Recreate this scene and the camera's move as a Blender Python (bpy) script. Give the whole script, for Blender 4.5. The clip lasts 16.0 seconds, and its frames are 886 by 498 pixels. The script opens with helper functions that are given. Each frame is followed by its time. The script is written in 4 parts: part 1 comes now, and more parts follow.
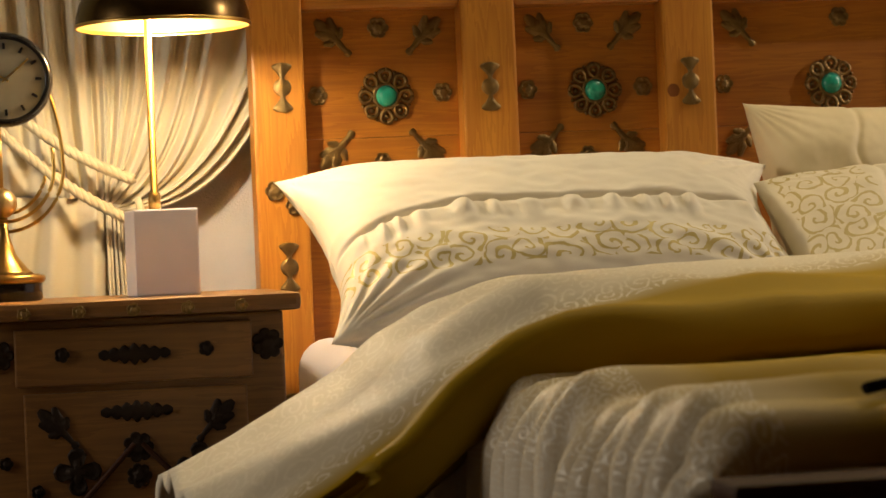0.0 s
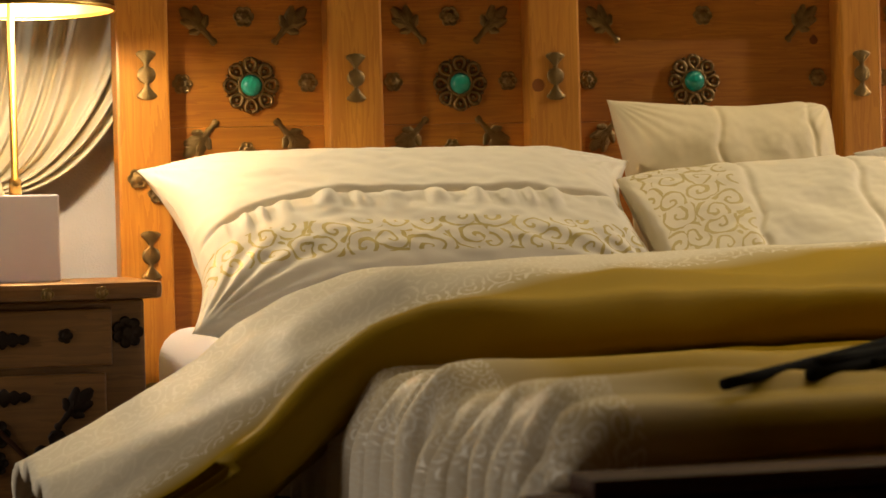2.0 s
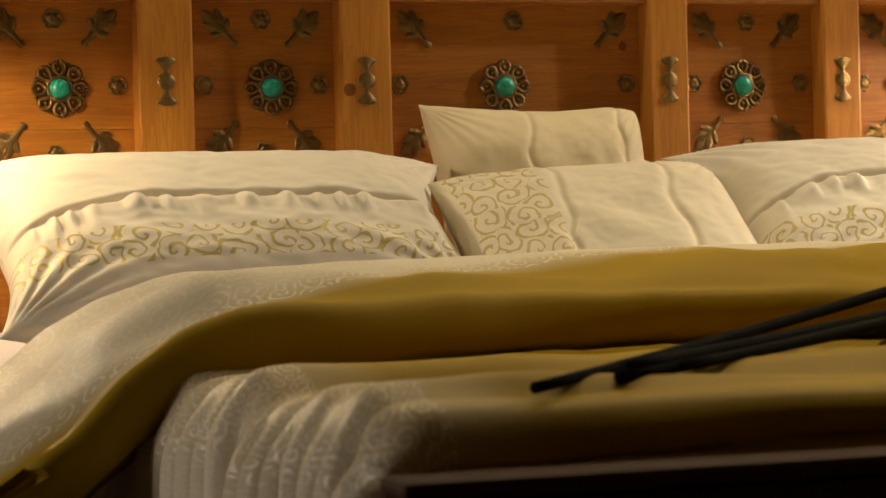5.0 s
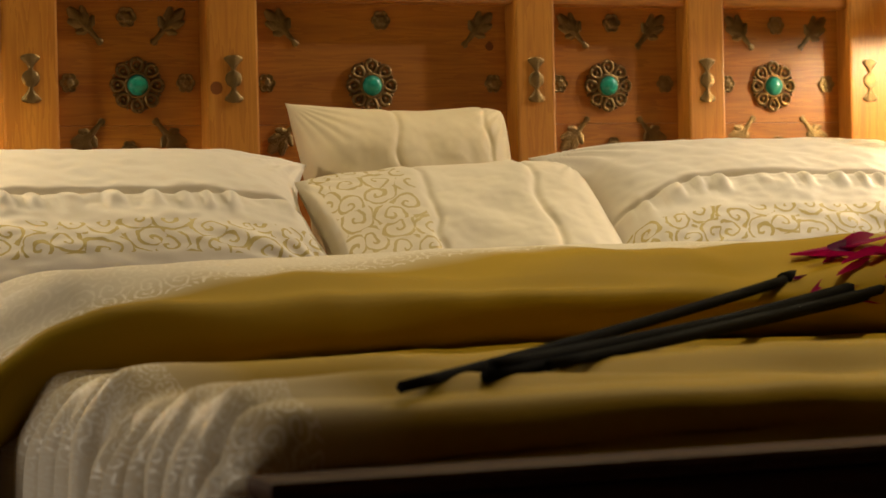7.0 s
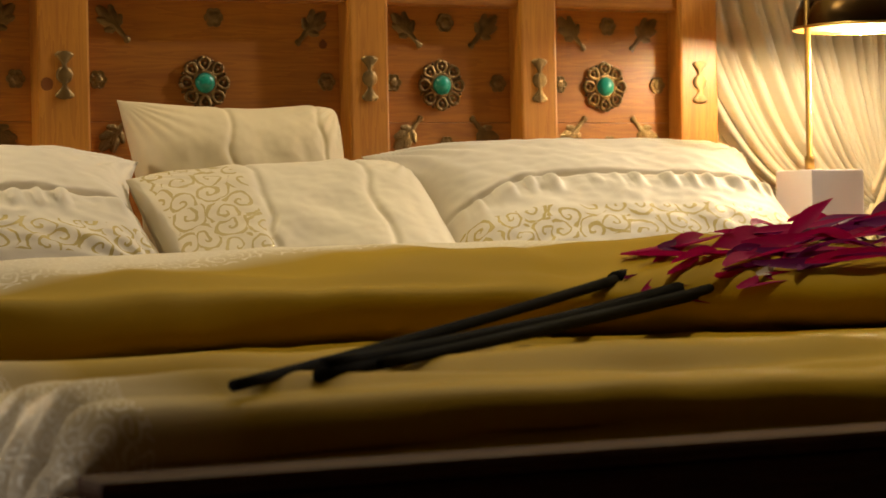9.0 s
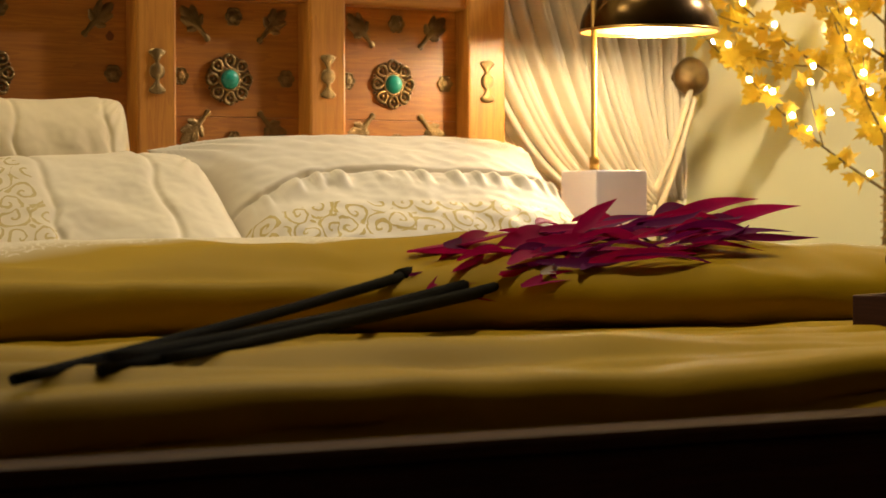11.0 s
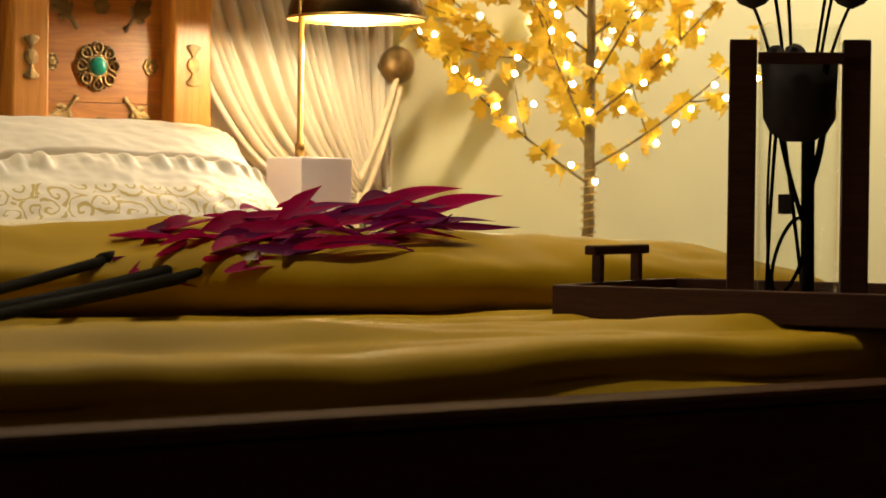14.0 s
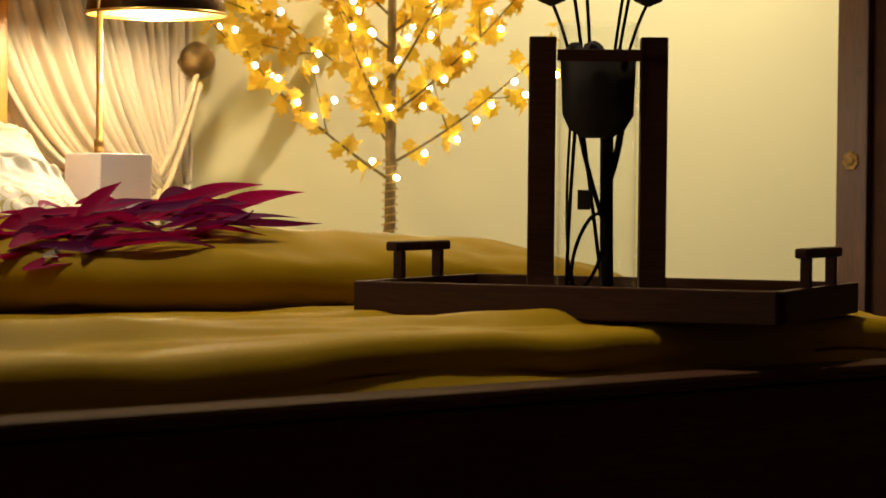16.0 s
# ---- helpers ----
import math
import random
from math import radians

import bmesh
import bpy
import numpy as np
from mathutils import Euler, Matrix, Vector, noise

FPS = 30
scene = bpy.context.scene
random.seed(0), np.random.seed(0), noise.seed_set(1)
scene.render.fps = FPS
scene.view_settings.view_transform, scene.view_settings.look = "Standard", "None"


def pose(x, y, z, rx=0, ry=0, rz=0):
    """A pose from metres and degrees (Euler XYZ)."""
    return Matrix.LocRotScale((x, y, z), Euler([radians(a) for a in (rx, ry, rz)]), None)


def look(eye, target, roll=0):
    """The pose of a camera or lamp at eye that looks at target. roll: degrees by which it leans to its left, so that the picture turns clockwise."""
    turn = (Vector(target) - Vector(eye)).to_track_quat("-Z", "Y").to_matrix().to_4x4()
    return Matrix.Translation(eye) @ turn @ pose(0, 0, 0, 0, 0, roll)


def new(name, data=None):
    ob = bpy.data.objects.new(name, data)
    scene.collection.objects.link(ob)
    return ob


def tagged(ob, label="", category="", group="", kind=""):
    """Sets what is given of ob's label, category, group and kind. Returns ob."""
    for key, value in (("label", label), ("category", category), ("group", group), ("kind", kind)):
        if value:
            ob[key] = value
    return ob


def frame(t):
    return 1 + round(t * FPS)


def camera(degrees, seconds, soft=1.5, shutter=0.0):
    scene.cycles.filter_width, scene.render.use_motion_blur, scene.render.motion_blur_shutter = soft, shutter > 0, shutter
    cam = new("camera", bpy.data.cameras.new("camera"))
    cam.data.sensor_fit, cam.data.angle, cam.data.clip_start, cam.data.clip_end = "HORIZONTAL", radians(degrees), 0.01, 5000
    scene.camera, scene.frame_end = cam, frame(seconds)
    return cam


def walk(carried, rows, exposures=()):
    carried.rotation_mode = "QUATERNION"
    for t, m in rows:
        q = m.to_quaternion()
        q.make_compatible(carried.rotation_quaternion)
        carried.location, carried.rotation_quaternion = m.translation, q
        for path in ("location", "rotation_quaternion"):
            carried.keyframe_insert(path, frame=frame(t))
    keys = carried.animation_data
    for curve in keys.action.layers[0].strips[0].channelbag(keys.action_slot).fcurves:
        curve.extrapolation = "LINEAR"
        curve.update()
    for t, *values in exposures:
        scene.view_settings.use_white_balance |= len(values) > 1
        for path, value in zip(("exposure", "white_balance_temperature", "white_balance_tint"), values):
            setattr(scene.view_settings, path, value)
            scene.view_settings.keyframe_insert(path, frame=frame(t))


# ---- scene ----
# ---- camera ----
EYE = (-1.385, -3.717, 0.690)
cam = camera(21.66, 16.0, soft=1.5)
cam.data.dof.use_dof = True
cam.data.dof.focus_distance = 3.3
cam.data.dof.aperture_fstop = 10.5
# seconds, heading to the right of the headboard's normal, tilt, roll (degrees)
TURN = [
    (0, 10.412, -0.117, -2.374),
    (0.5, 11.222, -0.178, -2.192),
    (1, 12.067, -0.285, -1.878),
    (1.5, 12.934, -0.367, -1.621),
    (2, 13.792, -0.432, -1.478),
    (2.5, 14.576, -0.452, -1.416),
    (3, 15.325, -0.457, -1.457),
    (3.5, 16.032, -0.449, -1.430),
    (4, 16.825, -0.443, -1.428),
    (6.5, 20.905, -0.501, -1.380),
    (7, 21.743, -0.541, -1.315),
    (7.5, 22.619, -0.566, -1.306),
    (8, 23.570, -0.587, -1.263),
    (8.5, 24.664, -0.627, -1.161),
    (9, 25.875, -0.661, -1.078),
    (11.5, 32.419, -0.852, -0.090),
    (12, 33.614, -0.899, 0.034),
    (12.5, 34.820, -0.950, 0.283),
    (13, 36.035, -1.007, 0.435),
    (13.5, 37.266, -1.058, 0.561),
    (14, 38.468, -1.117, 0.669),
    (14.5, 39.931, -1.132, 0.705),
    (15, 41.202, -1.159, 0.648),
    (15.5, 42.239, -1.176, 0.646),
    (16, 43.377, -1.158, 0.577),
]
walk(cam, [(t, pose(*EYE, 90 + tilt, 0, -head) @ pose(0, 0, 0, 0, 0, roll)) for t, head, tilt, roll in TURN],
     [(0.0, -0.13), (16.0, -0.08)])

# ---- light ----
world = bpy.data.worlds.new("world")
scene.world = world
world.use_nodes = True
world.node_tree.nodes["Background"].inputs[0].default_value = (0.5, 0.45, 0.4, 1)
world.node_tree.nodes["Background"].inputs[1].default_value = 0.05


def lamp_light(name, kind, place, watts, colour, size):
    data = bpy.data.lights.new(name, kind)
    data.energy, data.color = watts, colour
    if kind == "AREA":
        data.shape, data.size = "DISK", size
    else:
        data.shadow_soft_size = size
    ob = new(name, data)
    ob.matrix_world = pose(*place)
    return ob


WARM = (1.0, 0.82, 0.55)
LAMP_L = (-1.184, -0.30)
LAMP_R = (1.013, -0.28)
SHADE_L, SHADE_R = (-1.161, -0.30), (1.137, -0.28)
lamp_light("bulb_light", "POINT", (SHADE_L[0], SHADE_L[1], 1.051), 12.0, WARM, 0.022)
lamp_light("bulb_light", "POINT", (SHADE_R[0], SHADE_R[1], 1.042), 14.0, WARM, 0.022)
# assumed overhead lamps out of view, set close in to graze the headboard
DOWNLIGHTS = [(-0.60, -0.27), (0.50, -0.27)]
for dx, dy in DOWNLIGHTS:
    lamp_light("downlight", "AREA", (dx, dy, 2.672), 10.5, (1.0, 0.83, 0.53), 0.11)
# narrow spot added out of view to brighten only the foot of the bed
FOOT_SPOT = (0.55, -1.60)
spot = lamp_light("foot_fill_spot", "SPOT", (*FOOT_SPOT, 2.672), 88.0, (1.0, 0.83, 0.53), 0.05)
spot.data.spot_size, spot.data.spot_blend = radians(74), 0.6
# unseen lamp added to brighten the wall beyond the light tree
wash = lamp_light("wall_fill", "AREA", (3.2, -0.80, 2.66), 88.0, (1.0, 0.87, 0.74), 0.10)
wash.matrix_world = look((3.2, -0.80, 2.66), (2.45, 0.22, 0.1))
# pale light from the left: area lamp added in an invented opening
left_glow = lamp_light("left_fill", "AREA", (-2.97, -1.0, 1.1), 13.5, (1.0, 0.90, 0.80), 0.8)
left_glow.matrix_world = look((-2.97, -1.0, 1.1), (0.0, -1.5, 0.5))

# ---- materials ----
mats = {}


def material(name, base, rough=0.6, metal=0.0, var=0.25, scale=18.0, bump=0.15, sheen=0.0, alt=None, coat=0.0):
    """A surface with colour variation at two scales and fine relief."""
    m = bpy.data.materials.new(name)
    m.use_nodes = True
    nt = m.node_tree
    b = nt.nodes["Principled BSDF"]
    b.inputs["Roughness"].default_value = rough
    b.inputs["Metallic"].default_value = metal
    b.inputs["Sheen Weight"].default_value = sheen
    b.inputs["Coat Weight"].default_value = coat
    co = nt.nodes.new("ShaderNodeTexCoord")
    big, fine = nt.nodes.new("ShaderNodeTexNoise"), nt.nodes.new("ShaderNodeTexNoise")
    big.inputs["Scale"].default_value, fine.inputs["Scale"].default_value = scale, scale * 14
    big.inputs["Detail"].default_value = 6
    for n in (big, fine):
        nt.links.new(co.outputs["Object"], n.inputs["Vector"])
    mix = nt.nodes.new("ShaderNodeMixRGB")
    alt = alt or tuple(c * (1 - var) for c in base)
    mix.inputs[1].default_value, mix.inputs[2].default_value = (*base, 1), (*alt, 1)
    nt.links.new(big.outputs["Fac"], mix.inputs[0])
    nt.links.new(mix.outputs[0], b.inputs["Base Color"])
    bp = nt.nodes.new("ShaderNodeBump")
    bp.inputs["Strength"].default_value, bp.inputs["Distance"].default_value = bump, 0.002
    nt.links.new(fine.outputs["Fac"], bp.inputs["Height"])
    nt.links.new(bp.outputs[0], b.inputs["Normal"])
    mats[name] = m
    return m


def math_node(nt, op, a, b=0.0):
    n = nt.nodes.new("ShaderNodeMath")
    n.operation = op
    for i, v in enumerate((a, b)):
        if isinstance(v, (int, float)):
            n.inputs[i].default_value = v
        else:
            nt.links.new(v, n.inputs[i])
    return n.outputs[0]


def wood(name, light, dark, rough=0.45, axis=2, knots=True):
    """Planed softwood: stretched grain along one axis, growth rings, knots."""
    m = bpy.data.materials.new(name)
    m.use_nodes = True
    nt = m.node_tree
    b = nt.nodes["Principled BSDF"]
    b.inputs["Roughness"].default_value = rough
    b.inputs["Coat Weight"].default_value, b.inputs["Coat Roughness"].default_value = 0.15 if knots else 0.0, 0.35
    b.inputs["Specular IOR Level"].default_value = 0.5 if knots else 0.12
    co, mp = nt.nodes.new("ShaderNodeTexCoord"), nt.nodes.new("ShaderNodeMapping")
    info = nt.nodes.new("ShaderNodeObjectInfo")
    s = [16.0, 16.0, 16.0]
    s[axis] = 1.1
    mp.inputs["Scale"].default_value = s
    nt.links.new(co.outputs["Object"], mp.inputs["Vector"])
    off = nt.nodes.new("ShaderNodeVectorMath")
    off.operation = "ADD"
    nt.links.new(mp.outputs[0], off.inputs[0])
    nt.links.new(math_node(nt, "MULTIPLY", info.outputs["Random"], 40.0), off.inputs[1])
    grain = nt.nodes.new("ShaderNodeTexNoise")
    grain.inputs["Scale"].default_value, grain.inputs["Detail"].default_value = 2.2, 8
    nt.links.new(off.outputs[0], grain.inputs["Vector"])
    rings = math_node(nt, "FRACT", math_node(nt, "MULTIPLY", grain.outputs["Fac"], 9.0))
    fac = math_node(nt, "ADD", math_node(nt, "MULTIPLY", rings, 0.35), math_node(nt, "MULTIPLY", grain.outputs["Fac"], 0.75))
    ramp = nt.nodes.new("ShaderNodeValToRGB")
    ramp.color_ramp.elements[0].position, ramp.color_ramp.elements[1].position = 0.25, 0.95
    ramp.color_ramp.elements[0].color, ramp.color_ramp.elements[1].color = (*light, 1), (*dark, 1)
    nt.links.new(fac, ramp.inputs[0])
    out = ramp.outputs[0]
    if knots:
        vo = nt.nodes.new("ShaderNodeTexVoronoi")
        vo.inputs["Scale"].default_value = 5.5
        nt.links.new(co.outputs["Object"], vo.inputs["Vector"])
        k = math_node(nt, "LESS_THAN", math_node(nt, "ADD", vo.outputs["Distance"], math_node(nt, "MULTIPLY", grain.outputs["Fac"], 0.10)), 0.115)
        mix = nt.nodes.new("ShaderNodeMixRGB")
        nt.links.new(math_node(nt, "MULTIPLY", k, 0.8), mix.inputs[0])
        nt.links.new(out, mix.inputs[1])
        mix.inputs[2].default_value = (dark[0] * 0.35, dark[1] * 0.2, dark[2] * 0.2, 1)
        out = mix.outputs[0]
    nt.links.new(out, b.inputs["Base Color"])
    bp = nt.nodes.new("ShaderNodeBump")
    bp.inputs["Strength"].default_value, bp.inputs["Distance"].default_value = 0.2, 0.0015
    nt.links.new(grain.outputs["Fac"], bp.inputs["Height"])
    nt.links.new(bp.outputs[0], b.inputs["Normal"])
    mats[name] = m
    return m


def brocade(name, ground, motif, low, high, scale, metal=0.35, rough=0.42, across=False, border=None, spec=0.3):
    """Satin cloth with woven scrolls where the cloth's own v coordinate lies between low and high."""
    m = bpy.data.materials.new(name)
    m.use_nodes = True
    nt = m.node_tree
    b = nt.nodes["Principled BSDF"]
    b.inputs["Specular IOR Level"].default_value = spec
    uv = nt.nodes.new("ShaderNodeUVMap")
    sep = nt.nodes.new("ShaderNodeSeparateXYZ")
    nt.links.new(uv.outputs[0], sep.inputs[0])
    mp = nt.nodes.new("ShaderNodeMapping")
    mp.inputs["Scale"].default_value = (scale[0], scale[1], 1)
    nt.links.new(uv.outputs[0], mp.inputs["Vector"])
    warp = nt.nodes.new("ShaderNodeTexNoise")
    warp.inputs["Scale"].default_value = 1.3
    nt.links.new(mp.outputs[0], warp.inputs["Vector"])
    add = nt.nodes.new("ShaderNodeVectorMath")
    add.operation = "MULTIPLY_ADD"
    nt.links.new(warp.outputs["Color"], add.inputs[0])
    add.inputs[1].default_value = (0.5, 0.5, 0.0)
    nt.links.new(mp.outputs[0], add.inputs[2])
    vo = nt.nodes.new("ShaderNodeTexVoronoi")
    vo.inputs["Scale"].default_value = 1.0
    vo.inputs["Randomness"].default_value = 0.8
    vo.voronoi_dimensions = "2D"
    nt.links.new(add.outputs[0], vo.inputs["Vector"])
    dv = nt.nodes.new("ShaderNodeVectorMath")
    dv.operation = "SUBTRACT"
    nt.links.new(add.outputs[0], dv.inputs[0])
    nt.links.new(vo.outputs["Position"], dv.inputs[1])
    sx = nt.nodes.new("ShaderNodeSeparateXYZ")
    nt.links.new(dv.outputs[0], sx.inputs[0])
    cs = nt.nodes.new("ShaderNodeSeparateXYZ")
    nt.links.new(vo.outputs["Color"], cs.inputs[0])
    flip = math_node(nt, "SUBTRACT", math_node(nt, "MULTIPLY", math_node(nt, "GREATER_THAN", cs.outputs[0], 0.5), 2.0), 1.0)
    turn = math_node(nt, "MULTIPLY", math_node(nt, "ARCTAN2", sx.outputs[1], sx.outputs[0]), flip)
    turn = math_node(nt, "ADD", turn, math_node(nt, "MULTIPLY", cs.outputs[1], 6.28))
    spiral = math_node(nt, "SINE", math_node(nt, "ADD", math_node(nt, "MULTIPLY", vo.outputs["Distance"], 17.0), turn))
    leaf = nt.nodes.new("ShaderNodeTexNoise")
    leaf.inputs["Scale"].default_value = 2.6
    nt.links.new(mp.outputs[0], leaf.inputs["Vector"])
    line = math_node(nt, "GREATER_THAN", math_node(nt, "ADD", spiral, math_node(nt, "MULTIPLY", leaf.outputs["Fac"], 1.2)), 1.24)
    edge = nt.nodes.new("ShaderNodeTexNoise")
    edge.inputs["Scale"].default_value = 4
    nt.links.new(uv.outputs[0], edge.inputs["Vector"])
    v = math_node(nt, "ADD", sep.outputs[0 if across else 1], math_node(nt, "MULTIPLY", math_node(nt, "SUBTRACT", edge.outputs["Fac"], 0.5), 0.05))
    band = math_node(nt, "MULTIPLY", math_node(nt, "GREATER_THAN", v, low), math_node(nt, "LESS_THAN", v, high))
    fac = math_node(nt, "MULTIPLY", line, band)
    big = nt.nodes.new("ShaderNodeTexNoise")
    big.inputs["Scale"].default_value, big.inputs["Detail"].default_value = 5, 5
    nt.links.new(uv.outputs[0], big.inputs["Vector"])
    g = nt.nodes.new("ShaderNodeMixRGB")
    g.inputs[1].default_value, g.inputs[2].default_value = (*ground, 1), (*(c * 0.82 for c in ground), 1)
    nt.links.new(big.outputs["Fac"], g.inputs[0])
    if border:
        g2 = nt.nodes.new("ShaderNodeMixRGB")
        near = math_node(nt, "MULTIPLY", math_node(nt, "SUBTRACT", high + 0.03, v), 14.0)
        nt.links.new(math_node(nt, "MINIMUM", math_node(nt, "MAXIMUM", near, 0.0), 1.0), g2.inputs[0])
        nt.links.new(g.outputs[0], g2.inputs[1])
        g2.inputs[2].default_value = (*border, 1)
        g = g2
    mix = nt.nodes.new("ShaderNodeMixRGB")
    nt.links.new(fac, mix.inputs[0])
    nt.links.new(g.outputs[0], mix.inputs[1])
    mix.inputs[2].default_value = (*motif, 1)
    nt.links.new(mix.outputs[0], b.inputs["Base Color"])
    nt.links.new(math_node(nt, "MULTIPLY", fac, metal), b.inputs["Metallic"])
    nt.links.new(math_node(nt, "SUBTRACT", rough + 0.15, math_node(nt, "MULTIPLY", fac, 0.14)), b.inputs["Roughness"])
    weave = nt.nodes.new("ShaderNodeTexNoise")
    weave.inputs["Scale"].default_value = 260
    nt.links.new(uv.outputs[0], weave.inputs["Vector"])
    bp = nt.nodes.new("ShaderNodeBump")
    bp.inputs["Strength"].default_value, bp.inputs["Distance"].default_value = 0.25, 0.0015
    nt.links.new(math_node(nt, "ADD", math_node(nt, "MULTIPLY", weave.outputs["Fac"], 0.4), fac), bp.inputs["Height"])
    nt.links.new(bp.outputs[0], b.inputs["Normal"])
    mats[name] = m
    return m


def glow(name, colour, strength):
    m = bpy.data.materials.new(name)
    m.use_nodes = True
    b = m.node_tree.nodes["Principled BSDF"]
    b.inputs["Base Color"].default_value = (*colour, 1)
    b.inputs["Emission Color"].default_value = (*colour, 1)
    b.inputs["Emission Strength"].default_value = strength
    mats[name] = m
    return m


PINE = wood("pine", (0.61, 0.262, 0.030), (0.40, 0.135, 0.012))
# cross-grain pine, darker than the posts: panel shade is mixed into its colour
PINE_FLAT_DIM = wood("pine_across_shaded", (0.50, 0.195, 0.016), (0.29, 0.088, 0.007), axis=0)
OAK_DARK = wood("dark_wood", (0.070, 0.028, 0.013), (0.036, 0.014, 0.007), rough=0.6, axis=0, knots=False)
STAND_WOOD = wood("nightstand_wood", (0.23, 0.105, 0.022), (0.12, 0.048, 0.010), axis=0)
BRASS_OLD = material("old_brass", (0.36, 0.235, 0.09), 0.34, 1.0, 0.6, 60, 0.4)
IRON = material("dark_iron", (0.045, 0.03, 0.02), 0.5, 0.8, 0.5, 40, 0.4)
BRASS = material("polished_brass", (0.66, 0.42, 0.12), 0.30, 1.0, 0.12, 8, 0.03)
BRASS_STEM = material("satin_brass", (0.34, 0.20, 0.055), 0.40, 1.0, 0.2, 12, 0.05)
BRASS_IN = material("brass_inside", (0.85, 0.62, 0.28), 0.35, 1.0, 0.1, 8, 0.03)
BRONZE = material("dark_bronze", (0.13, 0.075, 0.025), 0.25, 1.0, 0.2, 10, 0.03)
BLACK = material("black_enamel", (0.014, 0.011, 0.009), 0.22, 0.0, 0.3, 10, 0.05, coat=0.4)
JADE = material("turquoise_stone", (0.01, 0.36, 0.25), 0.3, 0.0, 0.35, 60, 0.1, coat=0.3)
MARBLE = material("white_marble", (0.80, 0.77, 0.83), 0.35, 0.0, 0.08, 14, 0.05, alt=(0.72, 0.69, 0.75))
SHEET = material("white_sheet", (0.76, 0.74, 0.82), 0.85, 0.0, 0.08, 10, 0.3, sheen=0.2)
LINEN = material("linen_panel", (0.72, 0.68, 0.68), 0.9, 0.0, 0.14, 22, 0.6, sheen=0.2)
DRAPE = material("cream_drape", (0.73, 0.64, 0.46), 0.75, 0.0, 0.12, 9, 0.3, sheen=0.3)
ROPE = material("cotton_rope", (0.72, 0.60, 0.38), 0.85, 0.0, 0.25, 60, 0.5)
WALL = material("cream_plaster", (0.70, 0.64, 0.32), 0.8, 0.0, 0.10, 2.5, 0.15)
FLOOR = material("brown_carpet", (0.10, 0.06, 0.035), 0.95, 0.0, 0.3, 30, 0.6)
# unseen ceiling and far walls are toned dark so they bounce little light
CEIL = material("darkened_ceiling", (0.34, 0.29, 0.21), 0.9, 0.0, 0.06, 3, 0.1)
WALL_FAR = material("dark_unseen_wall", (0.22, 0.17, 0.10), 0.85, 0.0, 0.15, 3, 0.1)
SATIN = brocade("pillow_brocade", (0.78, 0.705, 0.56), (0.50, 0.39, 0.14), 0.16, 0.315, (15, 10.5), 0.1)
SATIN_SIDE = brocade("cushion_brocade", (0.78, 0.69, 0.50), (0.50, 0.39, 0.16), 0.03, 0.30, (7.5, 11.0), 0.1)
PLAIN = brocade("plain_satin", (0.74, 0.62, 0.38), (0.60, 0.50, 0.30), 2.0, 3.0, (6, 6))
QUILT = brocade("duvet_satin", (0.42, 0.262, 0.004), (0.74, 0.66, 0.50), -9.0, 0.172, (190, 84), 0.08, 0.42, across=True, border=(0.72, 0.62, 0.45), spec=0.18)
QUILT_FOLD = brocade("duvet_fold_satin", (0.385, 0.238, 0.004), (0.71, 0.63, 0.48), -9.0, 0.43, (90, 34), 0.1, 0.45, border=(0.66, 0.58, 0.43), spec=0.12)
LEAF_RED = material("magenta_leaf", (0.40, 0.003, 0.085), 0.55, 0.0, 0.6, 12, 0.08, alt=(0.14, 0.003, 0.06))
LEAF_PALE = material("pale_leaf", (0.55, 0.46, 0.42), 0.6, 0.0, 0.3, 30, 0.3)
STEM = material("black_stem", (0.007, 0.006, 0.004), 0.9, 0.0, 0.3, 40, 0.3)
GOLD_LEAF = material("gold_leaf", (0.80, 0.56, 0.045), 0.5, 0.0, 0.3, 20, 0.2, alt=(0.66, 0.42, 0.025))
BARK = material("golden_bark", (0.30, 0.20, 0.05), 0.6, 0.2, 0.7, 50, 0.9, alt=(0.09, 0.055, 0.015))
WILT = material("dried_flower", (0.03, 0.021, 0.022), 0.95, 0.0, 0.5, 60, 0.5)
LEAF_RED.node_tree.nodes["Principled BSDF"].inputs["Specular IOR Level"].default_value = 0.10
STEM.node_tree.nodes["Principled BSDF"].inputs["Specular IOR Level"].default_value = 0.08


def let_through(m, colour, amount):
    """Thin leaf: part of the light passes through it."""
    nt = m.node_tree
    b = nt.nodes["Principled BSDF"]
    tr, mx = nt.nodes.new("ShaderNodeBsdfTranslucent"), nt.nodes.new("ShaderNodeMixShader")
    tr.inputs[0].default_value, mx.inputs[0].default_value = (*colour, 1), amount
    nt.links.new(b.outputs[0], mx.inputs[1])
    nt.links.new(tr.outputs[0], mx.inputs[2])
    nt.links.new(mx.outputs[0], nt.nodes["Material Output"].inputs[0])


LEAF_PURPLE = material("purple_leaf", (0.16, 0.006, 0.10), 0.5, 0.0, 0.5, 14, 0.08, alt=(0.05, 0.004, 0.06))
let_through(LEAF_RED, (0.45, 0.004, 0.09), 0.3)
let_through(LEAF_PURPLE, (0.22, 0.005, 0.11), 0.25)
LEAF_PURPLE.node_tree.nodes["Principled BSDF"].inputs["Specular IOR Level"].default_value = 0.15
let_through(GOLD_LEAF, (0.85, 0.58, 0.04), 0.4)
BULB = glow("fairy_bulb", (1.0, 0.86, 0.56), 28.0)
DIAL = material("clock_dial", (0.20, 0.18, 0.13), 0.25, 0.0, 0.3, 30, 0.1)
CEDAR = wood("cabinet_wood", (0.12, 0.046, 0.028), (0.04, 0.016, 0.010), axis=2)
